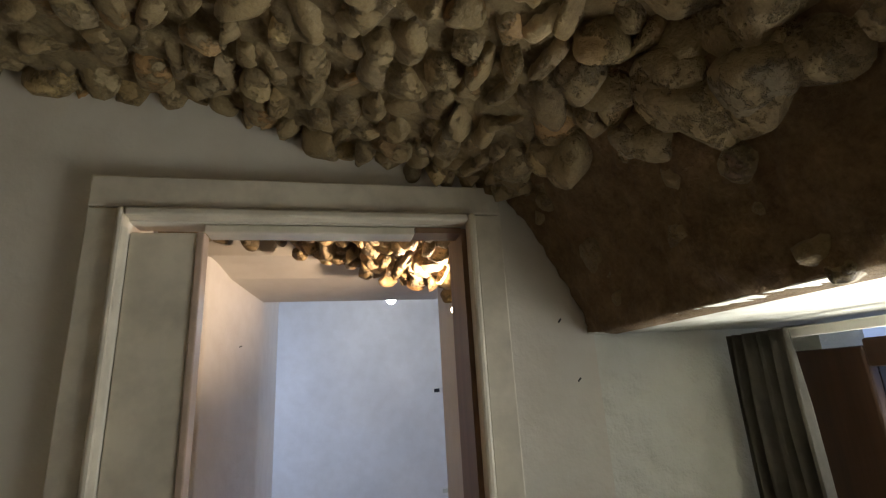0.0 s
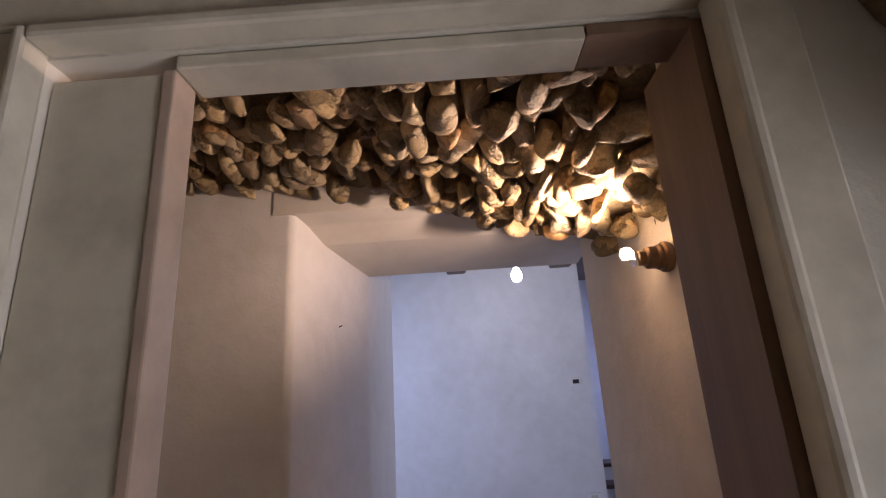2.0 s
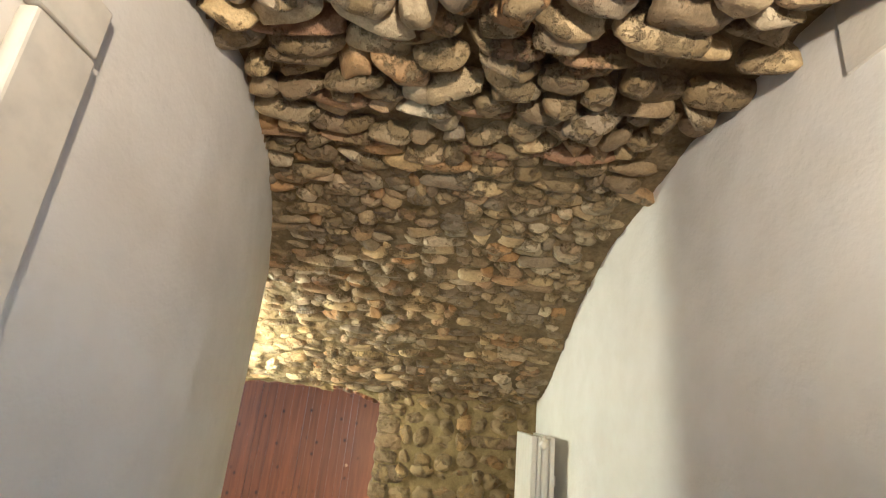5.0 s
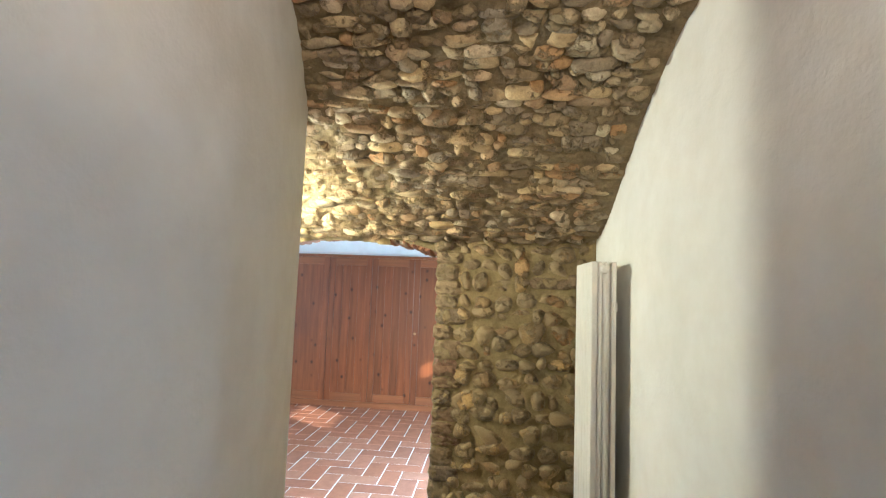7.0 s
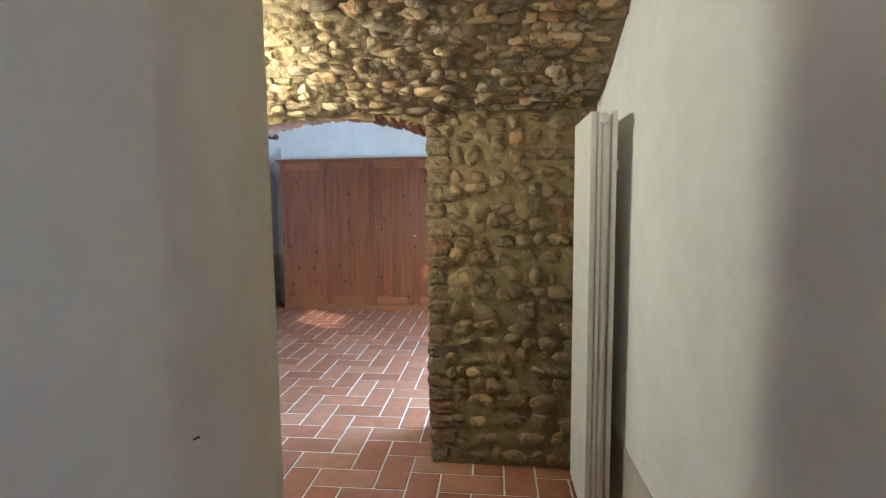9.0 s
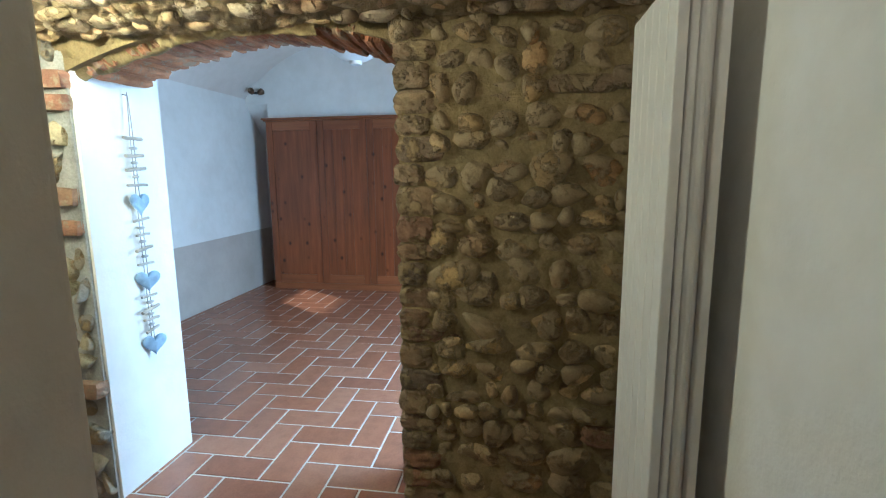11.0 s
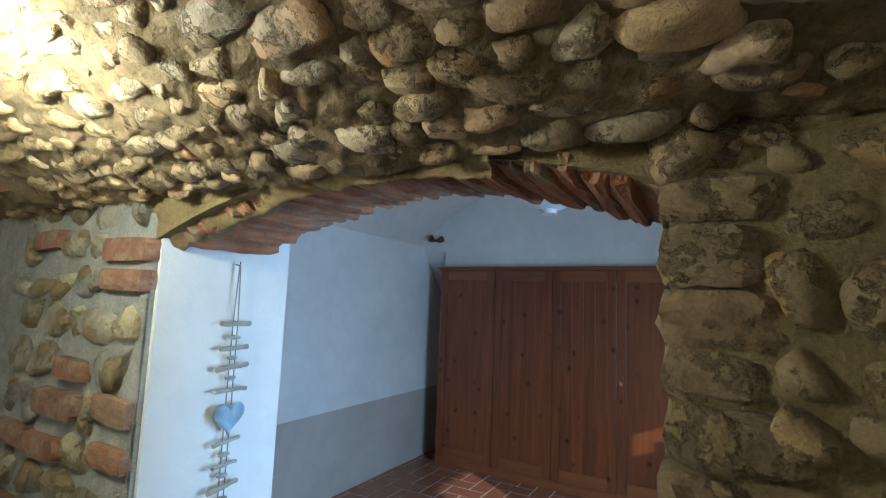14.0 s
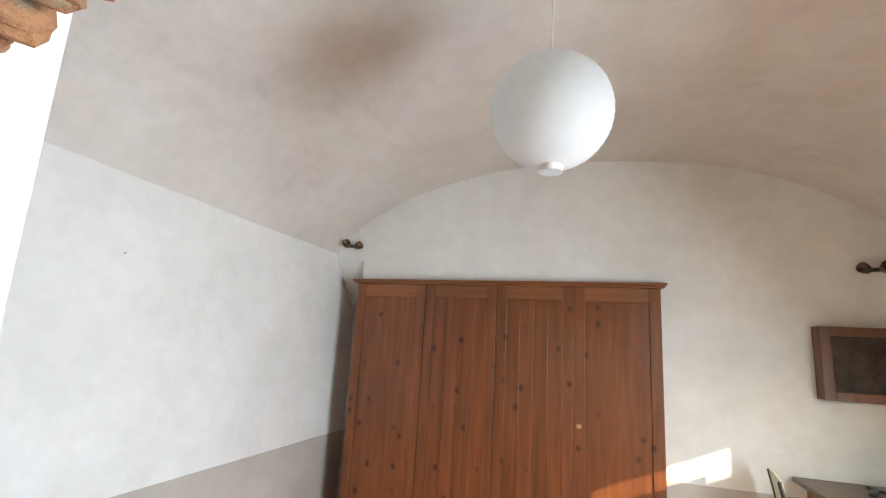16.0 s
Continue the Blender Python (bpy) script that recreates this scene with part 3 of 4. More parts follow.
def haunch():
    """The vault's steep foot over the bedroom window, smeared with dark earth, stones showing through."""
    rng = np.random.default_rng(3)
    hx = np.array([0.37, 0.42, 0.465, 0.52, 0.555, 0.578])
    hz = np.array([2.17, 2.11, 2.055, 1.965, 1.87, 1.785])
    run = np.concatenate([[0], np.cumsum(np.hypot(np.diff(hx), np.diff(hz)))])
    ny, nk = 260, 36
    verts = []
    for j in range(ny + 1):
        y = -2.2 + 3.256 * j / ny
        for k in range(nk + 1):
            u = run[-1] * k / nk
            x, z = np.interp(u, run, hx), np.interp(u, run, hz)
            d = 0.016 * noise.noise((x * 9, y * 9, z * 9)) + 0.009 * abs(noise.noise((x * 24, y * 24, z * 24))) + 0.005 * noise.noise((x * 60, y * 60, z * 60))
            d *= min(1.0, k / 4) * (0.55 if k == nk else 1.0)
            verts.append((x - d, y, z - d * (0.9 if k == nk else 0.6)))
        verts.append((0.66, y, 1.783))
    w = nk + 2
    tris = []
    for j in range(ny):
        for k in range(nk + 1):
            a = j * w + k
            tris += [(a, a + 1, a + w + 1), (a, a + w + 1, a + w)]
    verts, tris = [np.array(verts)], [np.array(tris)]
    slots = [np.zeros(len(tris[0]), int)]
    base = len(verts[0])
    shapes = [cobble_shape(rng, rng.uniform(0.6, 0.95), 0.09) for _ in range(16)]
    for _ in range(210):
        y, f = rng.uniform(-0.8, 1.03), rng.random()
        u = run[-1] * f
        reach = 0.10 + 0.55 * min(1.0, max(0.0, (1.0 - y) / 0.8))
        bare = f < reach
        if not bare and rng.random() > 0.16:
            continue
        x, z = np.interp(u, run, hx), np.interp(u, run, hz)
        slope = math.atan2(np.interp(u + 0.01, run, hz) - np.interp(u - 0.01, run, hz), np.interp(u + 0.01, run, hx) - np.interp(u - 0.01, run, hx))
        tx, tz = math.cos(slope), math.sin(slope)
        deep = 0.04
        low = rng.uniform(0.022, 0.045) if bare else rng.uniform(0.006, 0.018)
        size = rng.uniform(0.03, 0.06) if bare else rng.uniform(0.02, 0.045)
        p = turned_stone(shapes[rng.integers(16)] * np.array([size, size * rng.uniform(0.8, 1.5), deep]), rng.normal() * 0.6, rng.normal() * 0.15)
        off = low - deep
        px, pz = x + p[:, 0] * tx - (p[:, 2] - off) * tz, z + p[:, 0] * tz + (p[:, 2] - off) * tx
        verts.append(np.stack([px, y + p[:, 1], pz], -1))
        tris.append(ICO_F + base)
        slots.append(np.full(len(ICO_F), 1 if bare else 2))
        base += len(p)
    me = mesh_of("ceiling_vault_foot", np.concatenate(verts), np.concatenate(tris), np.concatenate(slots), [M_EARTH, M_CRUSTSTONE, M_EARTHSTONE])
    return tagged(new("ceiling_vault_foot", me), "vault foot smeared with dark brown earth mortar, cobbles showing", "ceiling", kind="structure")


M_EARTHSTONE = stone("earth_smeared_cobble", [(0.20, 0.13, 0.07), (0.27, 0.19, 0.10), (0.36, 0.29, 0.18)], crusted=0.42)
M_EARTH = mortar("dark_earth_mortar", (0.12, 0.07, 0.034), (0.26, 0.17, 0.085), 0.03)
haunch()


# ---- doorway ----
def doorway():
    d = empty("door_frame", (-0.06, 1.05, 0))
    inv = Matrix.Translation((0.06, -1.05, 0))

    def p(name, bm, mat, label=""):
        bm.transform(inv)
        return part(name, bm, mat, d, label)
    f = 1.058
    p("side_casing", box(-0.490, -0.432, f - 0.022, f, 0, 2.072, 0.004), M_TRIM)
    p("side_casing", box(0.320, 0.385, f - 0.022, f, 0, 2.072, 0.004), M_TRIM)
    p("head_casing", box(-0.490, 0.385, f - 0.023, f, 2.074, 2.143, 0.004), M_TRIM)
    for x0, x1 in ((-0.432, -0.418), (0.302, 0.320)):
        p("bead", box(x0, x1, f - 0.034, f + 0.004, 0, 2.072, 0.006), M_TRIM)
    p("bead", box(-0.418, 0.302, f - 0.034, f + 0.004, 2.052, 2.072, 0.006), M_TRIM)
    p("jamb", box(0.292, 0.318, f + 0.006, 1.198, 0, 2.045), M_JAMB, "brown stained jamb")
    p("head_jamb", box(-0.275, 0.180, f + 0.006, 1.123, 2.030, 2.048, 0.003), M_TRIM)
    # The head's right end is darker: a brown block fills it.
    p("head_block", box(0.182, 0.292, f + 0.006, 1.123, 2.034, 2.048), M_JAMB, "brown block at the right end of the head")
    for x0, x1 in ((-0.53, -0.44), (0.325, 0.40)):
        p("rear_casing", box(x0, x1, 1.20, 1.222, 0, 2.128, 0.004), M_TRIM)
    p("rear_head_casing", box(-0.53, 0.40, 1.20, 1.222, 2.132, 2.20, 0.004), M_TRIM)
    tagged(d, "ivory painted wooden door casing round the doorway", "door frame", kind="structure")
    s = empty("sliding_door", (-0.36, 1.12, 0))
    i2 = Matrix.Translation((0.36, -1.12, 0))
    bm = box(-0.419, -0.290, 1.070, 1.106, 0.01, 2.03, 0.003)
    bm.transform(i2)
    part("door_leaf", bm, M_TRIM, s)
    bm = box(-0.290, -0.275, 1.066, 1.110, 0.01, 2.032, 0.003)
    bm.transform(i2)
    part("edge_strip", bm, M_EDGE, s, "pinkish beige edge strip")
    tagged(s, "ivory pocket door slid mostly into the wall", "door")


M_EDGE = paint("beige_edge", (0.50, 0.38, 0.30), 0.4)
doorway()


# ---- bedroom window ----
def bedroom_window():
    w = empty("window_1", (1.14, 0.3, 0.75))
    inv = Matrix.Translation((-1.14, -0.3, -0.75))

    def p(name, bm, mat, parent=None, label=""):
        bm.transform(inv)
        ob = part(name, bm, mat, parent or w, label)
        return ob
    for y0, y1 in ((-0.40, -0.33), (0.84, 1.055)):
        p("window_frame", box(1.10, 1.16, y0, y1, 0.76, 1.72, 0.006), M_DARKWOOD)
    p("window_frame", box(1.10, 1.16, -0.33, 0.84, 1.675, 1.735, 0.006), M_DARKWOOD)
    p("window_frame", box(1.10, 1.16, -0.33, 0.84, 0.752, 0.82, 0.006), M_DARKWOOD)
    for y0, y1 in ((-0.33, 0.84),):
        g = p("pane", box(1.125, 1.131, y0, y1, 0.82, 1.675), M_GLASS)
        g.visible_shadow = False
    tagged(w, "dark brown wooden window with bluish panes in a deep recess", "window", kind="structure")
    rail = part("curtain_rail", box(0.965, 0.98, -0.4, 1.04, 1.745, 1.765, 0.003), M_WHITEPAINT)
    tagged(rail, "thin white curtain rail under the recess head", "curtain rail")
    bm = bmesh.new()
    n, zs = 60, [1.765, 1.74, 1.70, 1.6, 1.4, 1.1, 0.85]
    grid = []
    for k in range(n + 1):
        u = k / n
        col = []
        for z in zs:
            wide = 0.17 + 0.04 * (1.765 - z)
            y = 1.03 - wide * u
            x = 0.945 + 0.022 * math.sin(u * 30) * (0.4 + 0.6 * min(1, (1.77 - z) * 6)) + 0.008 * math.sin(u * 71 + z * 3)
            col.append(bm.verts.new((x, y, z)))
        grid.append(col)
    for a, b in zip(grid, grid[1:]):
        for k in range(len(zs) - 1):
            bm.faces.new((a[k], a[k + 1], b[k + 1], b[k]))
    bmesh.ops.solidify(bm, geom=bm.faces[:], thickness=0.004)
    tagged(part("curtain", bm, M_CLOTH, None, smooth=True), "grey brown curtain gathered at the side of the window", "curtain")
    structure("backdrop", box(2.6, 2.62, -3, 3.5, -0.1, 5.0), M_BACKSKY, "pale blue daylight outside the window", "backdrop")


M_BACKSKY = glowing("outside_glow", (0.36, 0.48, 0.72), 0.55)
bedroom_window()


# ---- wall sconces ----
def sconce(at, away, label, k=1.0):
    """A half-round bronze uplighter; away is +1 or -1, the way it stands off its wall along x."""
    s = empty("wall_lamp", at)
    def turned(*steps):
        return lathe([(r * k, h * away) for r, h in steps], 30, "x")
    part("back_plate", turned((0.0, 0.0), (0.046, 0.0), (0.049, 0.006), (0.049, 0.018), (0.044, 0.023), (0.0, 0.023)), M_BRONZE, s)
    part("body", turned((0.040, 0.0235), (0.041, 0.03), (0.036, 0.036), (0.036, 0.056), (0.030, 0.062), (0.0, 0.063)), M_BRONZE, s)
    part("collar", turned((0.0, 0.0635), (0.024, 0.0635), (0.024, 0.078), (0.018, 0.082), (0.0, 0.082)), M_BRONZE, s)
    part("clamp", box(min(0.083 * away, 0.092 * away), max(0.083 * away, 0.092 * away), -0.014, 0.014, -0.02, 0.018, 0.003), M_CHROME, s, "small pale metal clamp")
    part("bulb", lathe([(0.0, 0.0), (0.012, 0.003), (0.017, 0.014), (0.012, 0.028), (0.0, 0.032)], 16, "z", (0.105 * away, 0, -0.002)), M_WARMBULB, s, "glowing warm bulb")
    return tagged(s, label, "wall lamp", "wall lamps under the stone vault")


sconce((0.555, 1.80, 1.955), -1, "round bronze wall lamp glowing against the vault stones", 0.78)
sconce((-1.95, 0.46, 1.80), -1, "round bronze wall lamp glowing round the wall corner", 0.78)


# ---- far room ----
def far_room():
    for x, w in ((-0.95, 0.16), (0.03, 0.2), (1.10, 0.22), (2.1, 0.18)):
        bm = box(x - w / 2, x + w / 2, 2.95, 7.4 if x > 1.3 else 5.575, 2.80, 3.015, 0.02)
        for v in bm.verts:
            v.co.x += 0.012 * noise.noise((v.co.y * 2, x, v.co.z * 3))
        tagged(part("ceiling_beam", bm, M_BEAM), "old rough wooden ceiling beam in the far room", "beam", "beams of the far room")
    b = empty("pendant_bulb", (0.50, 4.40, 3.018))
    part("cord", tube([(0, 0, 0), (0, 0, -0.40)], 0.004), M_BLACK, b)
    part("socket", lathe([(0.0, -0.38), (0.018, -0.38), (0.02, -0.45), (0.0, -0.45)], 16), M_BLACK, b)
    part("bulb", lathe([(0.012, -0.45), (0.02, -0.47), (0.04, -0.51), (0.042, -0.535), (0.03, -0.565), (0.0, -0.575)], 20), M_BULB, b, "glowing cold white bulb", True)
    tagged(b, "bare glowing white bulb hanging from a cord", "lamp")
    sw = empty("wall_switch", (1.12, 5.578, 1.655))
    part("plate", box(-0.055, 0.055, -0.010, 0, -0.038, 0.038, 0.003), M_WHITEPAINT, sw)
    part("rocker", box(-0.03, 0.03, -0.014, -0.010, -0.02, 0.02), M_BLACK, sw, "dark switch insert")
    tagged(sw, "small white thermostat with a dark display on the wall", "thermostat")
    so = empty("wall_socket", (1.16, 5.578, 0.62))
    part("plate", box(-0.06, 0.06, -0.010, 0, -0.04, 0.04, 0.003), M_WHITEPAINT, so)
    part("insert", box(-0.03, 0.03, -0.012, -0.010, -0.02, 0.02), M_CREAMBOARD, so)
    tagged(so, "white socket plate low on the far wall", "socket")
    st = empty("staircase", (2.0, 5.9, 0))
    for k in range(4):
        z = 0.18 * (k + 1)
        part("riser", box(-0.7, 0.95, 0.10 + 0.26 * k, 0.36 + 0.26 * k, 0, z - 0.04), M_WHITE, st)
        part("tread", box(-0.715, 0.96, 0.07 + 0.26 * k, 0.375 + 0.26 * k, z - 0.04, z, 0.006), M_DARKWOOD, st, "dark wooden tread")
    tagged(st, "white plastered steps with dark wooden treads", "staircase")


far_room()


# ---- radiator in the passage ----
def radiator():
    x0, x1, y0, z0, z1 = -2.44, -2.10, 2.085, 0.14, 1.69
    r = empty("radiator", ((x0 + x1) / 2, 2.23, z0))
    inv = Matrix.Translation((-(x0 + x1) / 2, -2.23, -z0))

    def p(name, bm, mat, label="", parent=None):
        bm.transform(inv)
        return part(name, bm, mat, parent or r, label)
    n = 6
    w = (x1 - x0) / n
    for k in range(n):
        p("front_plate", box(x0 + k * w + 0.0015, x0 + (k + 1) * w - 0.0015, y0, y0 + 0.022, z0, z1, 0.003), M_WHITEPAINT)
    for k in range(n):
        p("fin", box(x0 + (k + 0.5) * w - 0.012, x0 + (k + 0.5) * w + 0.012, y0 + 0.022, y0 + 0.075, z0 + 0.01, z1 - 0.01, 0.006), M_WHITEPAINT)
    p("end_rib", box(x1 - 0.020, x1, y0 + 0.024, y0 + 0.040, z0, z1, 0.006), M_WHITEPAINT)
    p("end_rib", box(x1 - 0.024, x1 - 0.004, y0 + 0.042, y0 + 0.062, z0, z1, 0.008), M_WHITEPAINT)
    p("back_plate", box(x0, x1, y0 + 0.075, y0 + 0.094, z0, z1, 0.004), M_WHITEPAINT)
    p("top_header", box(x0, x1, y0 + 0.024, y0 + 0.07, z1 - 0.05, z1 - 0.006, 0.015), M_WHITEPAINT)
    plug = lathe([(0.0, 0), (0.016, 0), (0.018, 0.006), (0.012, 0.014), (0.0, 0.016)], 18, "x", (x1, y0 + 0.047, z1 - 0.03))
    p("air_plug", plug, M_WHITEPAINT)
    p("valve", lathe([(0.0, 0), (0.02, 0), (0.022, 0.02), (0.014, 0.04), (0.0, 0.042)], 18, "x", (x1, y0 + 0.047, z0 + 0.03)), M_WHITEPAINT)
    p("bracket", box(x0 + 0.05, x0 + 0.09, y0 + 0.094, 2.232, z1 - 0.2, z1 - 0.16), M_WHITEPAINT)
    p("bracket", box(x1 - 0.22, x1 - 0.18, y0 + 0.094, 2.232, z1 - 0.2, z1 - 0.16), M_WHITEPAINT)
    p("pipe", tube([(x1 - 0.04, y0 + 0.047, z0 + 0.01), (x1 - 0.04, y0 + 0.047, -0.0)], 0.009), M_WHITEPAINT)
    tagged(r, "tall white enamelled column radiator on the passage wall", "radiator")


radiator()
structure("dado_passage", box(-2.73, -0.56, 2.226, 2.2295, 0, 0.45), M_DADO, "beige painted band low on the passage wall", "trim")


# ---- wardrobe ----
def wardrobe():
    y0, y1, top, f = -1.01, 1.31, 1.925, -6.35
    w = empty("wardrobe", (f, 0.15, 0))
    inv = Matrix.Translation((-f, -0.15, 0))

    def p(name, bm, mat, parent=None, label=""):
        bm.transform(inv)
        return part(name, bm, mat, parent or w, label)
    p("carcass", box(f - 0.48, f - 0.026, y0 + 0.012, y1 - 0.012, 0.0, top), M_PINE)
    p("plinth", box(f - 0.05, f - 0.012, y0, y1, 0, 0.075, 0.004), M_PINEH)
    p("cornice", box(f - 0.10, f + 0.03, y0 - 0.03, y1 + 0.03, top + 0.012, top + 0.030, 0.006), M_PINEH, None, "dark moulded cornice")
    p("cornice_step", box(f - 0.10, f + 0.012, y0 - 0.014, y1 + 0.014, top - 0.004, top + 0.012, 0.004), M_PINEH)
    edges = [y0 + 0.01, -0.40, 0.168, 0.725, y1 - 0.01]
    for k in range(4):
        a, b = edges[k] + 0.002, edges[k + 1] - 0.002
        back = 0.0
        leaf = p("door", box(f - 0.024, f - 0.012, a + 0.07, b - 0.07, 0.17, top - 0.10), M_PINE)
        s = 0.075
        for q, (c, d) in (("stile", (a, a + s)), ("stile", (b - s, b))):
            bm = box(f - 0.024, f, c, d, 0.08, top - 0.006, 0.003)
            bm.transform(inv)
            part(q, bm, M_PINE, leaf)
        for c, d in ((0.08, 0.18), (top - 0.105, top - 0.006)):
            bm = box(f - 0.024, f - 0.0005, a + s, b - s, c, d, 0.003)
            bm.transform(inv)
            part("rail", bm, M_PINEH, leaf)
        n = 1 if k in (0, 3) else 4
        for m in range(n):
            c, d = a + s + (b - a - 2 * s) * m / n, a + s + (b - a - 2 * s) * (m + 1) / n
            bm = box(f - 0.022, f - (0.009 if k in (0, 3) else 0.0045), c + 0.0012, d - 0.0012, 0.18, top - 0.105, 0.002)
            bm.transform(inv)
            part("board", bm, M_PINE, leaf)
        if k == 3:
            bm = lathe([(0.0, 0.0), (0.007, 0.0), (0.008, 0.012), (0.016, 0.018), (0.018, 0.026), (0.012, 0.033), (0.0, 0.035)], 18, "x", (f, a + 0.035, 0.972))
            bm.transform(inv)
            part("knob", bm, M_KNOB, leaf, "small turned knob", True)
    tagged(w, "wide reddish pine wardrobe with four knotty doors", "wardrobe")


M_PINEH = wood("red_pine_cross", (0.17, 0.055, 0.02), (0.30, 0.11, 0.04), 0.35, False, "y")
wardrobe()


# ---- paper lantern ----
def lantern():
    c, r = Vector((-4.33, 0.748, 2.257)), 0.205
    l = empty("paper_lantern", (c.x, c.y, 2.86))
    base = c - l.location
    bm = bmesh.new()
    rings, steps = 44, 48
    prev = None
    for i in range(rings + 1):
        a = math.pi * (0.07 + 0.86 * i / rings)
        ridge = 1 + 0.008 * (1 if i % 2 else -1)
        ring = []
        for k in range(steps):
            b = 2 * math.pi * k / steps
            sag = 1 + 0.006 * noise.noise((math.cos(b) * 2, math.sin(b) * 2, i * 0.3))
            rr = r * math.sin(a) * ridge * sag
            ring.append(bm.verts.new((base.x + rr * math.cos(b), base.y + rr * math.sin(b), base.z + r * 0.98 * math.cos(a))))
        if prev:
            for k in range(steps):
                bm.faces.new((prev[k], prev[(k + 1) % steps], ring[(k + 1) % steps], ring[k]))
        prev = ring
    part("shade", bm, M_PAPER, l, "ribbed white paper globe", True)
    part("bottom_ring", lathe([(0.036, -0.215), (0.040, -0.215), (0.042, -0.195), (0.036, -0.195), (0.036, -0.215)], 24, "z", base), M_WHITEPAINT, l)
    part("inner_disc", lathe([(0.0, -0.2165), (0.034, -0.2165), (0.035, -0.208), (0.0, -0.208)], 24, "z", base), M_BLUEGREY, l)
    part("top_ring", lathe([(0.03, 0.2), (0.045, 0.2), (0.04, 0.212), (0.0, 0.214)], 24, "z", base), M_WHITEPAINT, l)
    part("cord", tube([(base.x, base.y, base.z + 0.21), (base.x, base.y, 0.03)], 0.0035), M_WHITEPAINT, l)
    tagged(l, "round white paper lantern hanging from the vault", "lantern")


M_BLUEGREY = paint("lantern_inside", (0.6, 0.63, 0.64), 0.7)
lantern()


# ---- hanging garland on the reveal ----
def heart_mesh(size):
    bm = bmesh.new()
    n = 40
    layers = [(-0.5, 0.72), (-0.28, 0.95), (0.0, 1.0), (0.28, 0.95), (0.5, 0.72)]
    rings = []
    for off, k in layers:
        ring = []
        for i in range(n):
            a = 2 * math.pi * i / n
            x = math.sin(a) ** 3
            z = (13 * math.cos(a) - 5 * math.cos(2 * a) - 2 * math.cos(3 * a) - math.cos(4 * a)) / 16
            ring.append(bm.verts.new((x * size * k, off * size * 0.34, z * size * k)))
        rings.append(ring)
    for a, b in zip(rings, rings[1:]):
        for i in range(n):
            bm.faces.new((a[i], a[(i + 1) % n], b[(i + 1) % n], b[i]))
    bm.faces.new(rings[0]), bm.faces.new(rings[-1])
    bmesh.ops.recalc_face_normals(bm, faces=bm.faces)
    return bm


def garland():
    rng = random.Random(5)
    hook = Vector((-2.975, AY0, 1.665))
    g = empty("hanging_garland", hook)
    out = 0.022
    part("hook", tube([(0, 0, 0.004), (0, 0.02, 0.0), (0, 0.022, 0.012)], 0.002), M_BLACK, g)
    for dx in (-0.008, 0.008):
        part("string", tube([(dx * 0.2, out, 0.0), (dx, out, -0.16), (dx * 1.2, out, -0.46), (dx, out, -1.06)], 0.0018, 6), M_STRING, g)
    levels = [(-0.178, "s"), (-0.219, "p"), (-0.250, "s"), (-0.280, "p"), (-0.307, "s"), (-0.340, "p"), (-0.376, "s"), (-0.452, "h"), (-0.525, "s"), (-0.562, "p"), (-0.592, "s"), (-0.622, "p"),
              (-0.655, "s"), (-0.688, "p"), (-0.722, "s"), (-0.795, "h"), (-0.868, "s"), (-0.898, "p"), (-0.93, "s"), (-0.952, "p"), (-0.975, "s"), (-1.0, "p"), (-1.025, "s"), (-1.09, "h")]
    for z, kind in levels:
        z *= 0.975
        if kind == "s":
            half, tilt, yaw = rng.uniform(0.045, 0.055), rng.uniform(-0.12, 0.08), rng.uniform(-0.15, 0.15) + (0.35 if z < -0.5 else 0)
            pts = []
            for k in range(5):
                u = -1 + k / 2
                pts.append((u * half * math.cos(yaw), out + 0.004 + u * half * math.sin(yaw) * 0.35, z + u * half * tilt + rng.uniform(-0.0015, 0.0015)))
            part("driftwood_stick", tube(pts, rng.uniform(0.0055, 0.0075), 7), M_DRIFT, g)
        elif kind == "p":
            bm = bmesh.new()
            bmesh.ops.create_icosphere(bm, subdivisions=2, radius=1.0, matrix=Matrix.Translation((rng.uniform(-0.004, 0.004), out + 0.002, z)) @ Matrix.Diagonal((rng.uniform(0.016, 0.024), 0.010, 0.007, 1)))
            part("pebble", bm, M_PEBBLE, g, smooth=True)
        else:
            bm = heart_mesh(0.051)
            bm.transform(Matrix.Translation((0, out + 0.006, z)) @ Matrix.Rotation(rng.uniform(-0.1, 0.1) - (0.5 if z < -0.6 else 0), 4, "Z"))
            part("heart", bm, M_BLUEHEART, g, "weathered pale blue wooden heart", True)
    tagged(g, "hanging garland of driftwood sticks, pebbles and blue hearts", "garland")


garland()


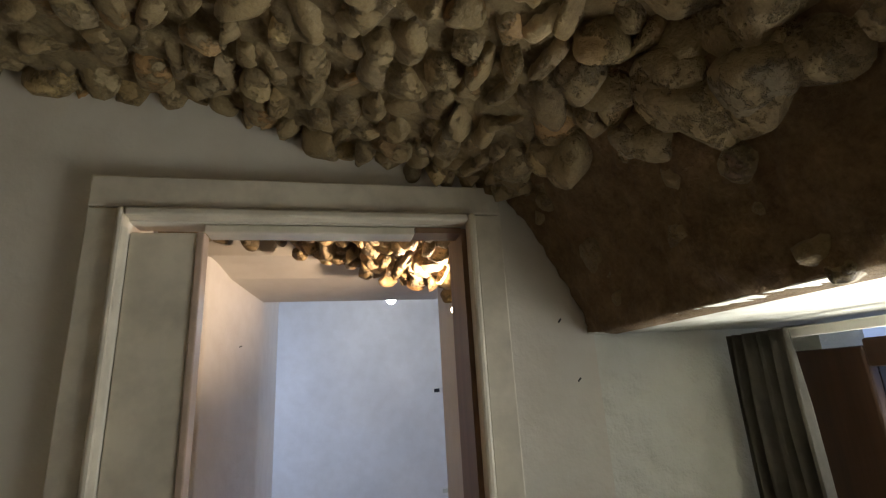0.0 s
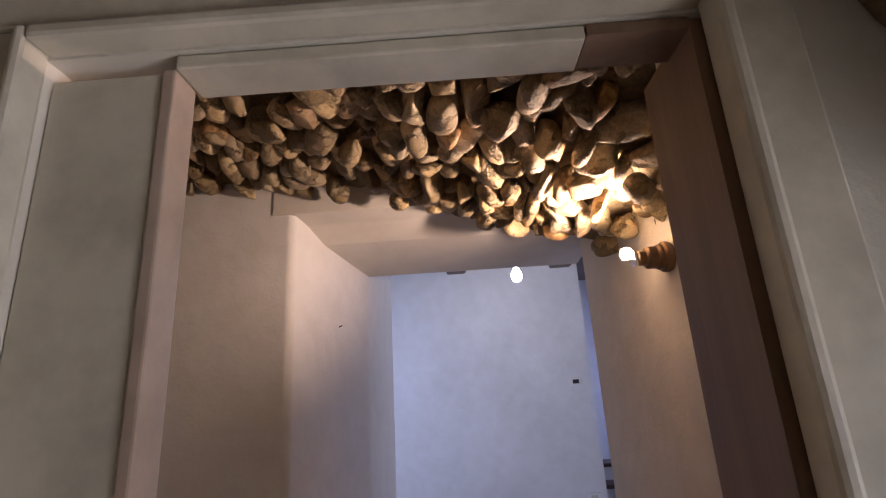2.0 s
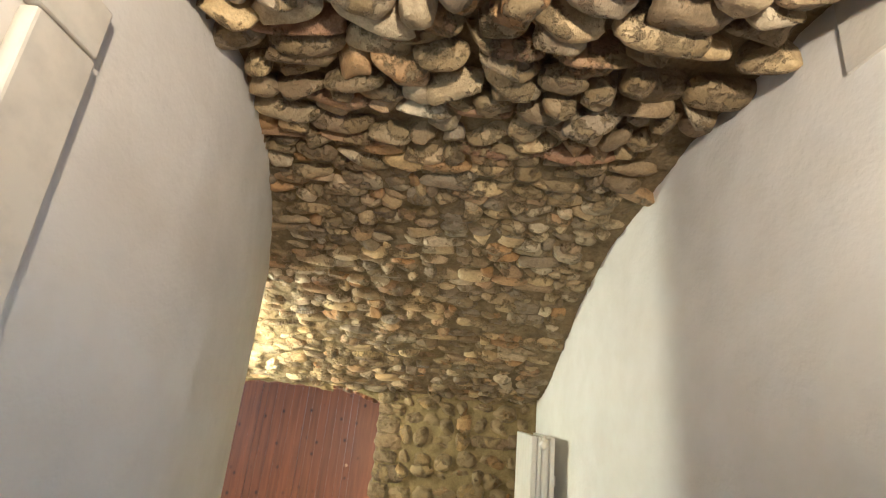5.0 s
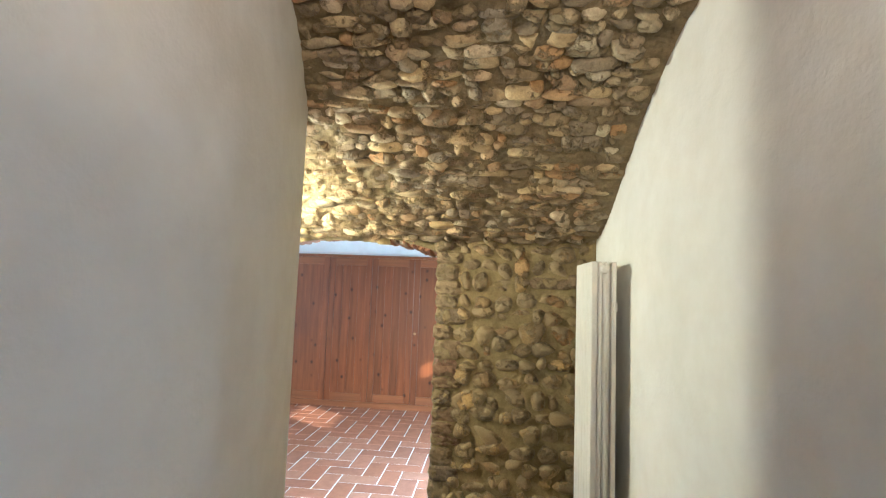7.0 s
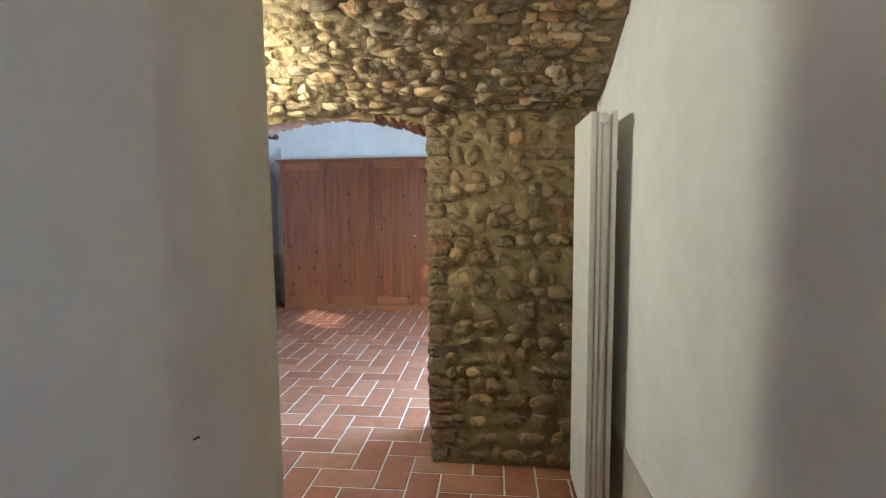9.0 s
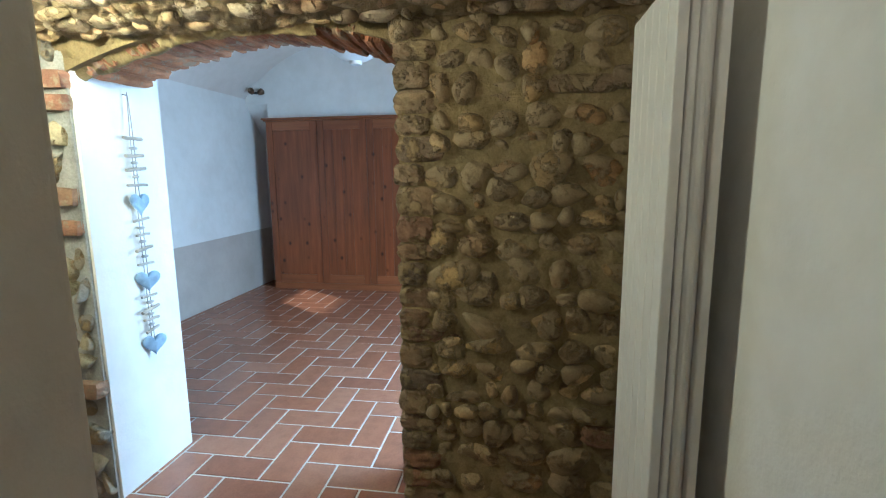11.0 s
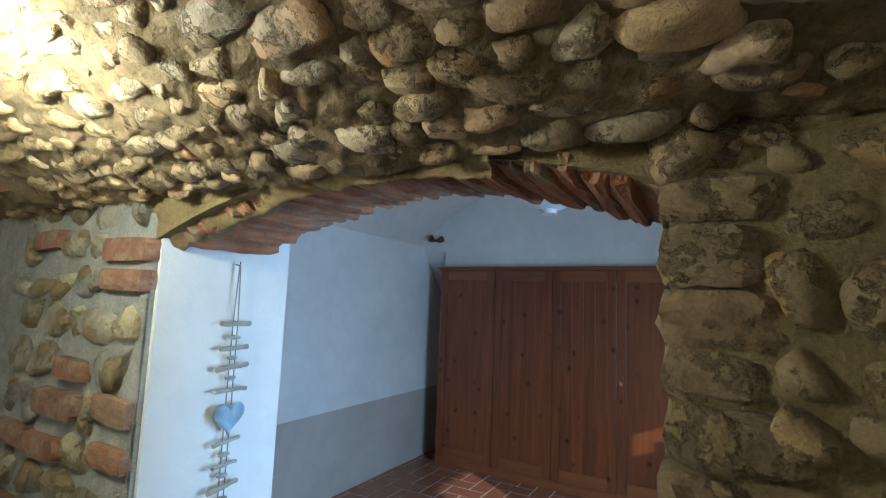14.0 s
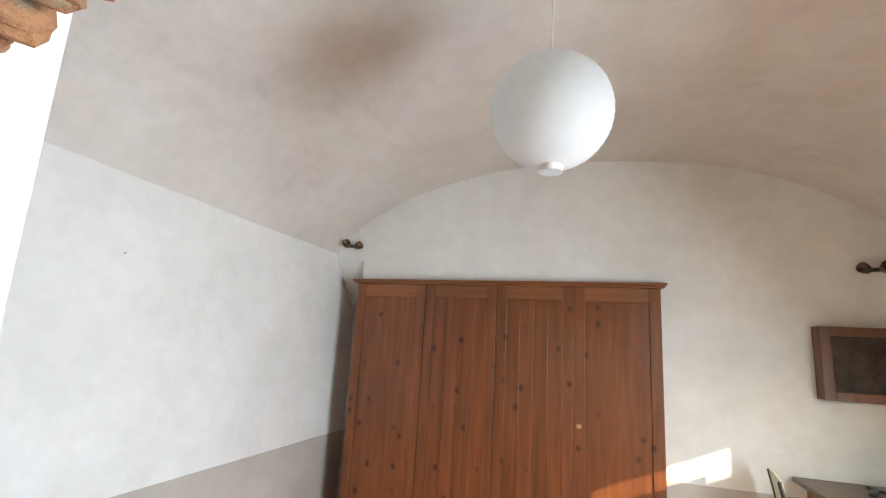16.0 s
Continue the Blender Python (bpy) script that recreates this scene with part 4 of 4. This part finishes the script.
# ---- wall case, desk, chair and lamp ----
def wall_case():
    x, y0, y1, z0, z1 = CX0, 2.17, 2.76, 1.265, 1.70
    c = empty("wall_case", (x, (y0 + y1) / 2, z0))
    inv = Matrix.Translation((-x, -(y0 + y1) / 2, -z0))

    def p(name, bm, mat, label=""):
        bm.transform(inv)
        return part(name, bm, mat, c, label)
    d = 0.10
    p("back_panel", box(x, x + 0.012, y0, y1, z0, z1), M_DARKWOOD)
    for a, b in ((y0, y0 + 0.014), (y1 - 0.014, y1)):
        p("side_panel", box(x + 0.012, x + d, a, b, z0, z1, 0.003), M_CASE)
    for a, b in ((z0, z0 + 0.014), (z1 - 0.014, z1)):
        p("case_board", box(x + 0.012, x + d, y0 + 0.014, y1 - 0.014, a, b), M_CASE)
    for a, b in ((y0 - 0.004, y0 + 0.055), (y1 - 0.055, y1 + 0.004)):
        p("frame_stile", box(x + d, x + d + 0.022, a, b, z0, z1, 0.005), M_CASE)
    for a, b in ((z0, z0 + 0.055), (z1 - 0.055, z1)):
        p("frame_rail", box(x + d, x + d + 0.021, y0 + 0.055, y1 - 0.055, a, b, 0.005), M_CASE)
    p("pane", box(x + d + 0.004, x + d + 0.008, y0 + 0.055, y1 - 0.055, z0 + 0.055, z1 - 0.055), M_DULLGLASS, "dusty dark reflecting glass")
    tagged(c, "brown wooden wall case with a dark glass front", "display case")


M_CASE = wood("case_wood", (0.11, 0.045, 0.022), (0.20, 0.085, 0.04), 0.4, False)
wall_case()


def desk():
    x0, x1, y0, y1, h = CX0 + 0.012, -5.86, 2.03, 2.78, 0.80
    t = empty("desk", ((x0 + x1) / 2, (y0 + y1) / 2, 0))
    inv = Matrix.Translation((-(x0 + x1) / 2, -(y0 + y1) / 2, 0))

    def p(name, bm, mat, label=""):
        bm.transform(inv)
        return part(name, bm, mat, t, label)
    p("tabletop", box(x0, x1, y0 - 0.03, y1, h - 0.028, h, 0.005), M_DESKTOP, "dark scratched desk top")
    p("apron", box(x1 - 0.06, x1 - 0.04, y0 + 0.05, y1 - 0.05, h - 0.13, h - 0.028), M_DESK)
    p("apron", box(x0 + 0.04, x1 - 0.06, y0 + 0.035, y0 + 0.055, h - 0.11, h - 0.028), M_DESK)
    for x in (x0 + 0.03, x1 - 0.09):
        for y in (y0 + 0.03, y1 - 0.08):
            p("leg", box(x, x + 0.045, y, y + 0.045, 0, h - 0.028, 0.004), M_DESK)
    tagged(t, "small wooden desk with a dark top against the end wall", "desk")
    box_ = part("desk_box", box(-6.12, -5.9, 2.40, 2.74, h, h + 0.06, 0.008), M_DARKWOOD)
    tagged(box_, "flat dark wooden box lying on the desk", "box")
    for x, y, a in ((-6.24, 2.36, 0.4), (-6.16, 2.30, -0.5)):
        bm = box(-0.07, 0.07, -0.018, 0.018, 0, 0.016, 0.006)
        ob = part("dark_tool", bm, M_BLACK)
        ob.matrix_basis = Matrix.Translation((x, y, h)) @ Matrix.Rotation(a, 4, "Z")
        tagged(ob, "small dark object lying on the desk", "object")
    l = empty("gooseneck_lamp", (-6.34, 2.66, h))
    part("base", lathe([(0.0, 0), (0.05, 0), (0.05, 0.01), (0.012, 0.018), (0.0, 0.018)], 24), M_CHROME, l)
    pts = [(0, 0, 0.01), (0, 0, 0.12), (0.0, -0.012, 0.2), (0.0, -0.05, 0.255), (0, -0.10, 0.262), (0, -0.14, 0.225), (0, -0.155, 0.15)]
    part("neck", tube(pts, 0.006, 10), M_CHROME, l, smooth=True)
    part("head", lathe([(0.008, 0.0), (0.016, -0.01), (0.02, -0.03), (0.018, -0.034), (0.0, -0.034)], 18, "z", (0, -0.155, 0.15)), M_CHROME, l)
    tagged(l, "slim chrome gooseneck lamp standing on the desk", "desk lamp")


M_DESK = wood("desk_wood", (0.22, 0.11, 0.05), (0.36, 0.19, 0.09), 0.5, False)
M_DESKTOP = wood("desk_top_wood", (0.10, 0.07, 0.05), (0.20, 0.15, 0.11), 0.4, False, "y")
desk()


def chair():
    c = empty("chair", (-6.02, 2.04, 0))
    part("seat", box(-0.20, 0.20, -0.19, 0.19, 0.425, 0.455, 0.012), M_SEAT, c, "brown padded seat")
    for y in (-0.17, 0.17):
        part("back_post", tube([(-0.17, y, 0.0), (-0.16, y, 0.40), (-0.185, y, 0.60), (-0.235, y, 0.86)], 0.011), M_BLACK, c)
        part("front_leg", tube([(0.19, y, 0.0), (0.175, y, 0.43)], 0.011), M_BLACK, c)
        part("side_bar", tube([(-0.16, y, 0.40), (0.178, y, 0.415)], 0.009), M_BLACK, c)
    bm = box(-0.008, 0.008, -0.17, 0.17, -0.09, 0.09, 0.006)
    for v in bm.verts:
        v.co.x -= 0.02 * (1 - (v.co.y / 0.17) ** 2)
    bm.transform(Matrix.Translation((-0.212, 0, 0.775)) @ Matrix.Rotation(-0.19, 4, "Y"))
    part("backrest", bm, M_CREAMBOARD, c, "cream laminate back board")
    c.rotation_euler = (0, 0, radians(82))
    tagged(c, "old school chair with cream back and black tube frame", "chair")


chair()


def corner_spot(at, turn):
    s = empty("corner_spotlight", at)
    part("mount", box(-0.03, 0.03, -0.012, 0.012, -0.012, 0.012, 0.004), M_BLACK, s)
    for k in (-1, 1):
        bm = lathe([(0.0, 0), (0.024, 0.0), (0.03, 0.02), (0.034, 0.055), (0.030, 0.056), (0.024, 0.03), (0.0, 0.026)], 18)
        bm.transform(Matrix.Translation((0.036 * k, 0, 0)) @ Matrix.Rotation(radians(70), 4, "X") @ Matrix.Rotation(0.5 * k, 4, "Y"))
        part("lamp_head", bm, M_BRONZE, s, smooth=True)
    s.rotation_euler = (0, 0, turn)
    tagged(s, "small unlit twin spotlight high in the corner", "spotlight", "corner spotlights")


corner_spot((CX0 + 0.06, -1.10, 2.235), radians(135))
corner_spot((CX0 + 0.05, 2.52, 2.06), radians(60))


def nail(at, way, label):
    n = tagged(part("nail", tube([(0, 0, 0), (way[0] * 0.012, way[1] * 0.012, 0.006)], 0.0022, 6), M_BLACK), label, "nail")
    n.location = at


nail((-0.445, 2.485, 1.92), (1, 0), "rusty nail in the plastered reveal")
nail((0.513, 1.058, 1.815), (0, -1), "dark nail in the white bumpy wall")
nail((0.545, 1.058, 1.68), (0, -1), "dark nail in the white bumpy wall")
nail((-1.129, 1.167, 0.923), (0, 1), "dark hook low on the curving passage wall")
nail((-4.47, CY0, 1.80), (0, 1), "small nail in the white side wall")


# ---- glazed door and window of the white room ----
def opening_frame(name, o, panes, label, category):
    x0, x1, z0, z1 = o
    y = CY1 + 0.30
    w = empty(name, ((x0 + x1) / 2, y, z0))
    inv = Matrix.Translation((-(x0 + x1) / 2, -y, -z0))

    def p(nm, bm, mat):
        bm.transform(inv)
        return part(nm, bm, mat, w)
    for a, b in ((x0, x0 + 0.05), (x1 - 0.05, x1)):
        p("window_frame", box(a, b, y, y + 0.05, z0, z1, 0.004), M_DARKWOOD)
    p("window_frame", box(x0 + 0.05, x1 - 0.05, y, y + 0.05, z1 - 0.05, z1, 0.004), M_DARKWOOD)
    p("window_frame", box(x0 + 0.05, x1 - 0.05, y, y + 0.05, z0, z0 + 0.05, 0.004), M_DARKWOOD)
    g = p("pane", box(x0 + 0.05, x1 - 0.05, y + 0.02, y + 0.026, z0 + 0.05, z1 - 0.05), M_GLASS)
    g.visible_shadow = False
    return tagged(w, label, category, kind="structure")


opening_frame("door_2", W1, 1, "dark framed glazed door letting daylight in", "door")
opening_frame("window_2", W2, 1, "dark framed window behind boards that let sun bands through", "window")

# ---- outside ----
# Unseen boards, added so that sun bands fall on the wardrobe and end wall.
def shutters():
    x0, x1, y = W2[0], W2[1], CY1 + 0.38
    s = empty("sun_mask", ((x0 + x1) / 2, y, W2[2]))
    inv = Matrix.Translation((-(x0 + x1) / 2, -y, -W2[2]))
    def sun_slit(x):
        return 1.925 + 0.385 * (max(x, -5.37) + 5.37)
    g = 0.012
    low, top = W2[2] + 0.001, W2[3] - 0.001
    mid = -5.37
    boards = [[(x0, low), (x1, low), (x1, 1.39), (x0, 1.39)],
              [(x0, 1.57), (x1, 1.57), (x1, sun_slit(x1)), (mid, sun_slit(mid)), (x0, sun_slit(mid))],
              [(x0, sun_slit(mid) + 0.001), (mid - 0.001, sun_slit(mid) + 0.001), (mid, sun_slit(mid) + g), (x1, sun_slit(x1) + g), (x1, top), (x0, top)]]
    for outline in boards:
        bm = bmesh.new()
        a = [bm.verts.new((px, y, pz)) for px, pz in outline]
        b = [bm.verts.new((px, y + 0.03, pz)) for px, pz in outline]
        bm.faces.new(a), bm.faces.new(b[::-1])
        for i in range(len(a)):
            j = (i + 1) % len(a)
            bm.faces.new((a[i], b[i], b[j], a[j]))
        bmesh.ops.recalc_face_normals(bm, faces=bm.faces)
        bm.transform(inv)
        part("shutter_board", bm, M_DARKWOOD, s)
    tagged(s, "unseen boards outside the window that cut the sun into bands", "shutters")


shutters()
# Added out of view: this slab trims the floor's sun patch from above.
structure("sun_stop_high", box(-4.3, -1.5, CY1 + WZ, 4.0, 1.96, 2.06), M_GREYSILL, "unseen slab outside the glazed door that stops the high sun", "roof")
# Likewise added: a wall whose height holds back the lower sun rays.
structure("sun_stop_low", box(-4.6, 2.0, 5.0 + 3.0, 8.2, -0.1, 3.4), M_GREYSILL, "unseen wall outside the glazed door that stops the low sun", "wall")
structure("ground", box(-60, 60, 3.26, 60, -0.15, -0.05), M_GREYSILL, "pale courtyard ground outside", "ground")

# ---- stones of the passage wall ----
rng = np.random.default_rng(21)


def stone_mesh(name, material, boxy, rough):
    p = cobble_shape(rng, boxy, rough)
    return mesh_of(name, p, ICO_F, np.zeros(len(ICO_F), int), [material])


def lay_stones(parent, meshes, bricks, y0, y1, z0, z1, sizes, proud, brick_share, gap, most):
    """Rough courses of stones on the face x = WX1 of a wall, each a piece of its own."""
    z, n = z0, 0
    while z < z1 and n < most:
        tall = rng.uniform(*sizes)
        y = y0 + rng.uniform(-0.02, 0.02)
        while y < y1 - 0.02 and n < most:
            if rng.random() < brick_share:
                long, h, me = rng.uniform(0.14, 0.25), min(tall, 0.055), bricks[rng.integers(len(bricks))]
                deep = 0.05
            else:
                long, h, me = tall * rng.uniform(0.7, 1.9), tall * rng.uniform(0.8, 1.05), meshes[rng.integers(len(meshes))]
                deep = 0.05
            long = min(long, y1 - y)
            ob = new("brick" if me in bricks else "stone", me)
            out = rng.uniform(*proud)
            ob.matrix_basis = Matrix.Translation((WX1 - deep + out, y + long / 2, z + tall / 2 + rng.normal() * 0.013)) @ Matrix.Rotation(rng.normal() * (0.04 if me in bricks else 0.2), 4, "X") @ Matrix.Diagonal((deep, long * rng.uniform(0.52, 0.62), h * rng.uniform(0.52, 0.66), 1))
            ob.parent = parent
            n += 1
            y += long + gap * rng.uniform(0.6, 1.8)
        z += tall + gap * rng.uniform(0.5, 1.2)


def brick_mesh(name, material, worn=0.06, cuts=3):
    """A worn block two across on each axis."""
    bm = bmesh.new()
    bmesh.ops.create_cube(bm, size=2.0)
    bmesh.ops.subdivide_edges(bm, edges=bm.edges[:], cuts=cuts, use_grid_fill=True)
    shift = Vector((rng.random() * 40, rng.random() * 40, 0))
    for v in bm.verts:
        v.co *= 1 - worn * 0.8 * (sum(abs(c) > 0.99 for c in v.co) - 1)
    for v in bm.verts:
        p = v.co.copy()
        v.co += worn * Vector((noise.noise(p * 1.9 + shift), 1.2 * noise.noise(p * 2.3 + shift * 2), 1.2 * noise.noise(p * 2.3 - shift)))
        v.co += worn * 0.4 * Vector((rng.normal() * 0.2, rng.normal() * 0.3, rng.normal() * 0.3))
    me = bpy.data.meshes.new(name)
    bm.to_mesh(me)
    bm.free()
    me.materials.append(material)
    return me


M_ARCHBRICK = clay("crumbling_arch_brick", [(0.33, 0.15, 0.075), (0.40, 0.19, 0.09), (0.27, 0.125, 0.07), (0.37, 0.21, 0.12)], 0.9, 0.02, 0.8, True)
wall_meshes = [stone_mesh("stone", M_WALLSTONE, rng.uniform(0.65, 0.9), 0.10) for _ in range(10)]
pier_meshes = [stone_mesh("stone", M_PIERSTONE, rng.uniform(0.6, 0.9), 0.09) for _ in range(10)]
brick_meshes = [brick_mesh("brick", M_BRICK) for _ in range(4)]
jamb_meshes = [brick_mesh("brick", M_JAMBBRICK, 0.10, 4) for _ in range(6)]
arch_meshes = [brick_mesh("brick", M_ARCHBRICK, 0.10, 4) for _ in range(6)]
lay_stones(wall_stone, wall_meshes, jamb_meshes, AY1 + 0.11, 2.22, 0.02, 1.86, (0.055, 0.105), (0.017, 0.035), 0.02, 0.003, 300)
lay_stones(wall_pier, pier_meshes, brick_meshes, -0.55, AY0 - 0.025, 0.01, 1.86, (0.070, 0.14), (0.026, 0.044), 0.13, 0.004, 300)


def mortar_face(parent, material, y0, y1, z1, seed):
    """An uneven skin of mortar over a wall's face."""
    ny, nz = int((y1 - y0) / 0.014), int(z1 / 0.014)
    vs, fs = [], []
    for i in range(ny + 1):
        for j in range(nz + 1):
            y, z = y0 + (y1 - y0) * i / ny, z1 * j / nz
            d = 0.007 * noise.noise((y * 9, z * 9, seed)) + 0.006 * noise.noise((y * 24, z * 24, seed)) + 0.004 * noise.noise((y * 60, z * 60, seed))
            vs.append((WX1 + 0.004 + max(d, -0.003), y, z))
    w = nz + 1
    for i in range(ny):
        for j in range(nz):
            a = i * w + j
            fs.append((a, a + w, a + w + 1, a + 1))
    me = bpy.data.meshes.new("mortar_skin")
    me.from_pydata(vs, [], fs)
    me.materials.append(material)
    me.shade_smooth()
    ob = new("mortar_skin", me)
    ob.parent = parent


mortar_face(wall_stone, M_WALLMORTAR, AY1 + 0.03, 2.232, 1.92, 1.0)
mortar_face(wall_pier, M_PIERMORTAR, -0.9, AY0 - 0.013, 1.92, 5.0)
# brick quoins of the arch jamb
z, k = 0.01, 0
while z < arch_front(AY1) + 0.06:
    h = rng.uniform(0.048, 0.095)
    for x in (WX1 - 0.11, WX1 - 0.345):
        ob = new("brick", jamb_meshes[rng.integers(6)])
        wide = 0.06 + 0.02 * (k % 2) + rng.uniform(-0.006, 0.006)
        ob.matrix_basis = Matrix.Translation((x + rng.uniform(0.004, 0.014), AY1 + wide + rng.uniform(-0.006, 0.004), z + h / 2)) @ Matrix.Diagonal((0.119, wide, h * 0.54, 1))
        ob.parent = wall_stone
    z += h + rng.uniform(0.002, 0.008)
    k += 1
for dx, dy, dz in ((-0.05, 0.05, 0.10), (-0.05, 0.13, 0.13), (-0.06, 0.02, 0.15)):
    ob = new("stone", wall_meshes[rng.integers(10)])
    ob.matrix_basis = Matrix.Translation((WX1 + dx, AY1 + dy, 1.70 + dz)) @ Matrix.Diagonal((0.08, 0.06, 0.05, 1))
    ob.parent = wall_stone
# brick ring of the arch
y = AY0 + 0.0
while y < AY1 + 0.05:
    w = rng.uniform(0.038, 0.050)
    zc = (arch_front(y) + arch_back(y)) / 2
    slope = (arch_back(y) - arch_front(y)) / 0.325
    lean = -(y - 0.82) * 1.0
    ob = new("brick", arch_meshes[rng.integers(6)])
    ob.matrix_basis = Matrix.Translation((WX1 - (0.195 if y < 0.62 else 0.168) + rng.uniform(-0.006, 0.010), y + w / 2, zc + 0.058 + rng.uniform(-0.009, 0.006))) @ Matrix.Rotation(slope, 4, "Y") @ Matrix.Rotation(lean * 0.8 + rng.normal() * 0.03, 4, "X") @ Matrix.Diagonal((0.158, w * 0.52, 0.06, 1))
    ob.parent = wall_stone
    y += w + rng.uniform(0.001, 0.005)



def arch_crust():
    """Rough mortar smeared over the front of the brick ring, thinning towards the north."""
    ny, nu = 90, 16
    vs, fs = [], []
    for i in range(ny + 1):
        y = 0.13 + 1.02 * i / ny
        w = max(0.0, 1 - max(0.0, y - 0.25) / 0.9) * (0.75 + 0.5 * noise.noise((y * 7, 0, 0)))
        for j in range(nu + 1):
            u = j / nu
            x = WX1 + 0.05 - (0.05 + 0.15 * w) * u
            frac = min(1.0, max(0.0, (WX1 - x) / 0.325))
            low = arch_front(y) * (1 - frac) + arch_back(y) * frac - 0.03
            z = low + (1.90 - low) * (1 - u) ** 1.6
            d = 0.016 * noise.noise((x * 14, y * 14, z * 14)) + 0.010 * noise.noise((x * 38, y * 38, z * 38))
            edge = min(1.0, (1 - u) * 5)
            vs.append((x + d * edge, y, z - d * 0.8 * edge + (1 - edge) * 0.016))
    for i in range(ny):
        for j in range(nu):
            a = i * (nu + 1) + j
            fs.append((a, a + 1, a + nu + 2, a + nu + 1))
    me = bpy.data.meshes.new("mortar_crust")
    me.from_pydata(vs, [], fs)
    me.materials.append(M_WALLMORTAR)
    me.shade_smooth()
    ob = new("mortar_crust", me)
    ob.parent = wall_stone


arch_crust()

# ---- terracotta tiles in herringbone ----
PITCH = 0.158
floor_ob = bpy.data.objects["floor"]


def tile_mesh(nx, ny):
    g = 0.005
    bm = box(g, nx * PITCH - g, g, ny * PITCH - g, -0.014, 0.0, 0.0025, seg=1)
    me = bpy.data.meshes.new("tile")
    bm.to_mesh(me)
    bm.free()
    me.materials.append(M_TILE)
    return me


TILES = {True: tile_mesh(1, 2), False: tile_mesh(2, 1)}
spots = []
for i in range(-18, 40):
    for j in range(-24, 36):
        x, y = -3.577 + j * PITCH, 0.527 + i * PITCH
        k = (i - j) % 4
        if k == 0:
            spots.append((x, y, True))
        elif k == 3:
            spots.append((x, y, False))
spots = [s for s in spots if -7.1 < s[0] < 1.0 and -1.75 < s[1] < 3.4]
near = [s for s in spots if -5.2 < s[0] < -1.6 and -1.3 < s[1] < 2.4]
near.sort(key=lambda s: (s[0] + 3.5) ** 2 + (s[1] - 0.4) ** 2)
chosen = set(near[:300])
for s in near[:300]:
    ob = new("tile", TILES[s[2]])
    ob.location = (s[0], s[1], rng.uniform(-0.0012, 0.0006))
    ob.parent = floor_ob
vs, fs = [], []
for s in spots:
    if s in chosen:
        continue
    me = TILES[s[2]]
    base = len(vs)
    vs += [(v.co.x + s[0], v.co.y + s[1], v.co.z) for v in me.vertices]
    fs += [[base + q for q in f.vertices] for f in me.polygons]
me = bpy.data.meshes.new("far_tiles")
me.from_pydata(vs, [], fs)
me.materials.append(M_TILE)
rest = tagged(new("far_tiles", me), "terracotta tiles laid in herringbone", "tiles", kind="stuff")
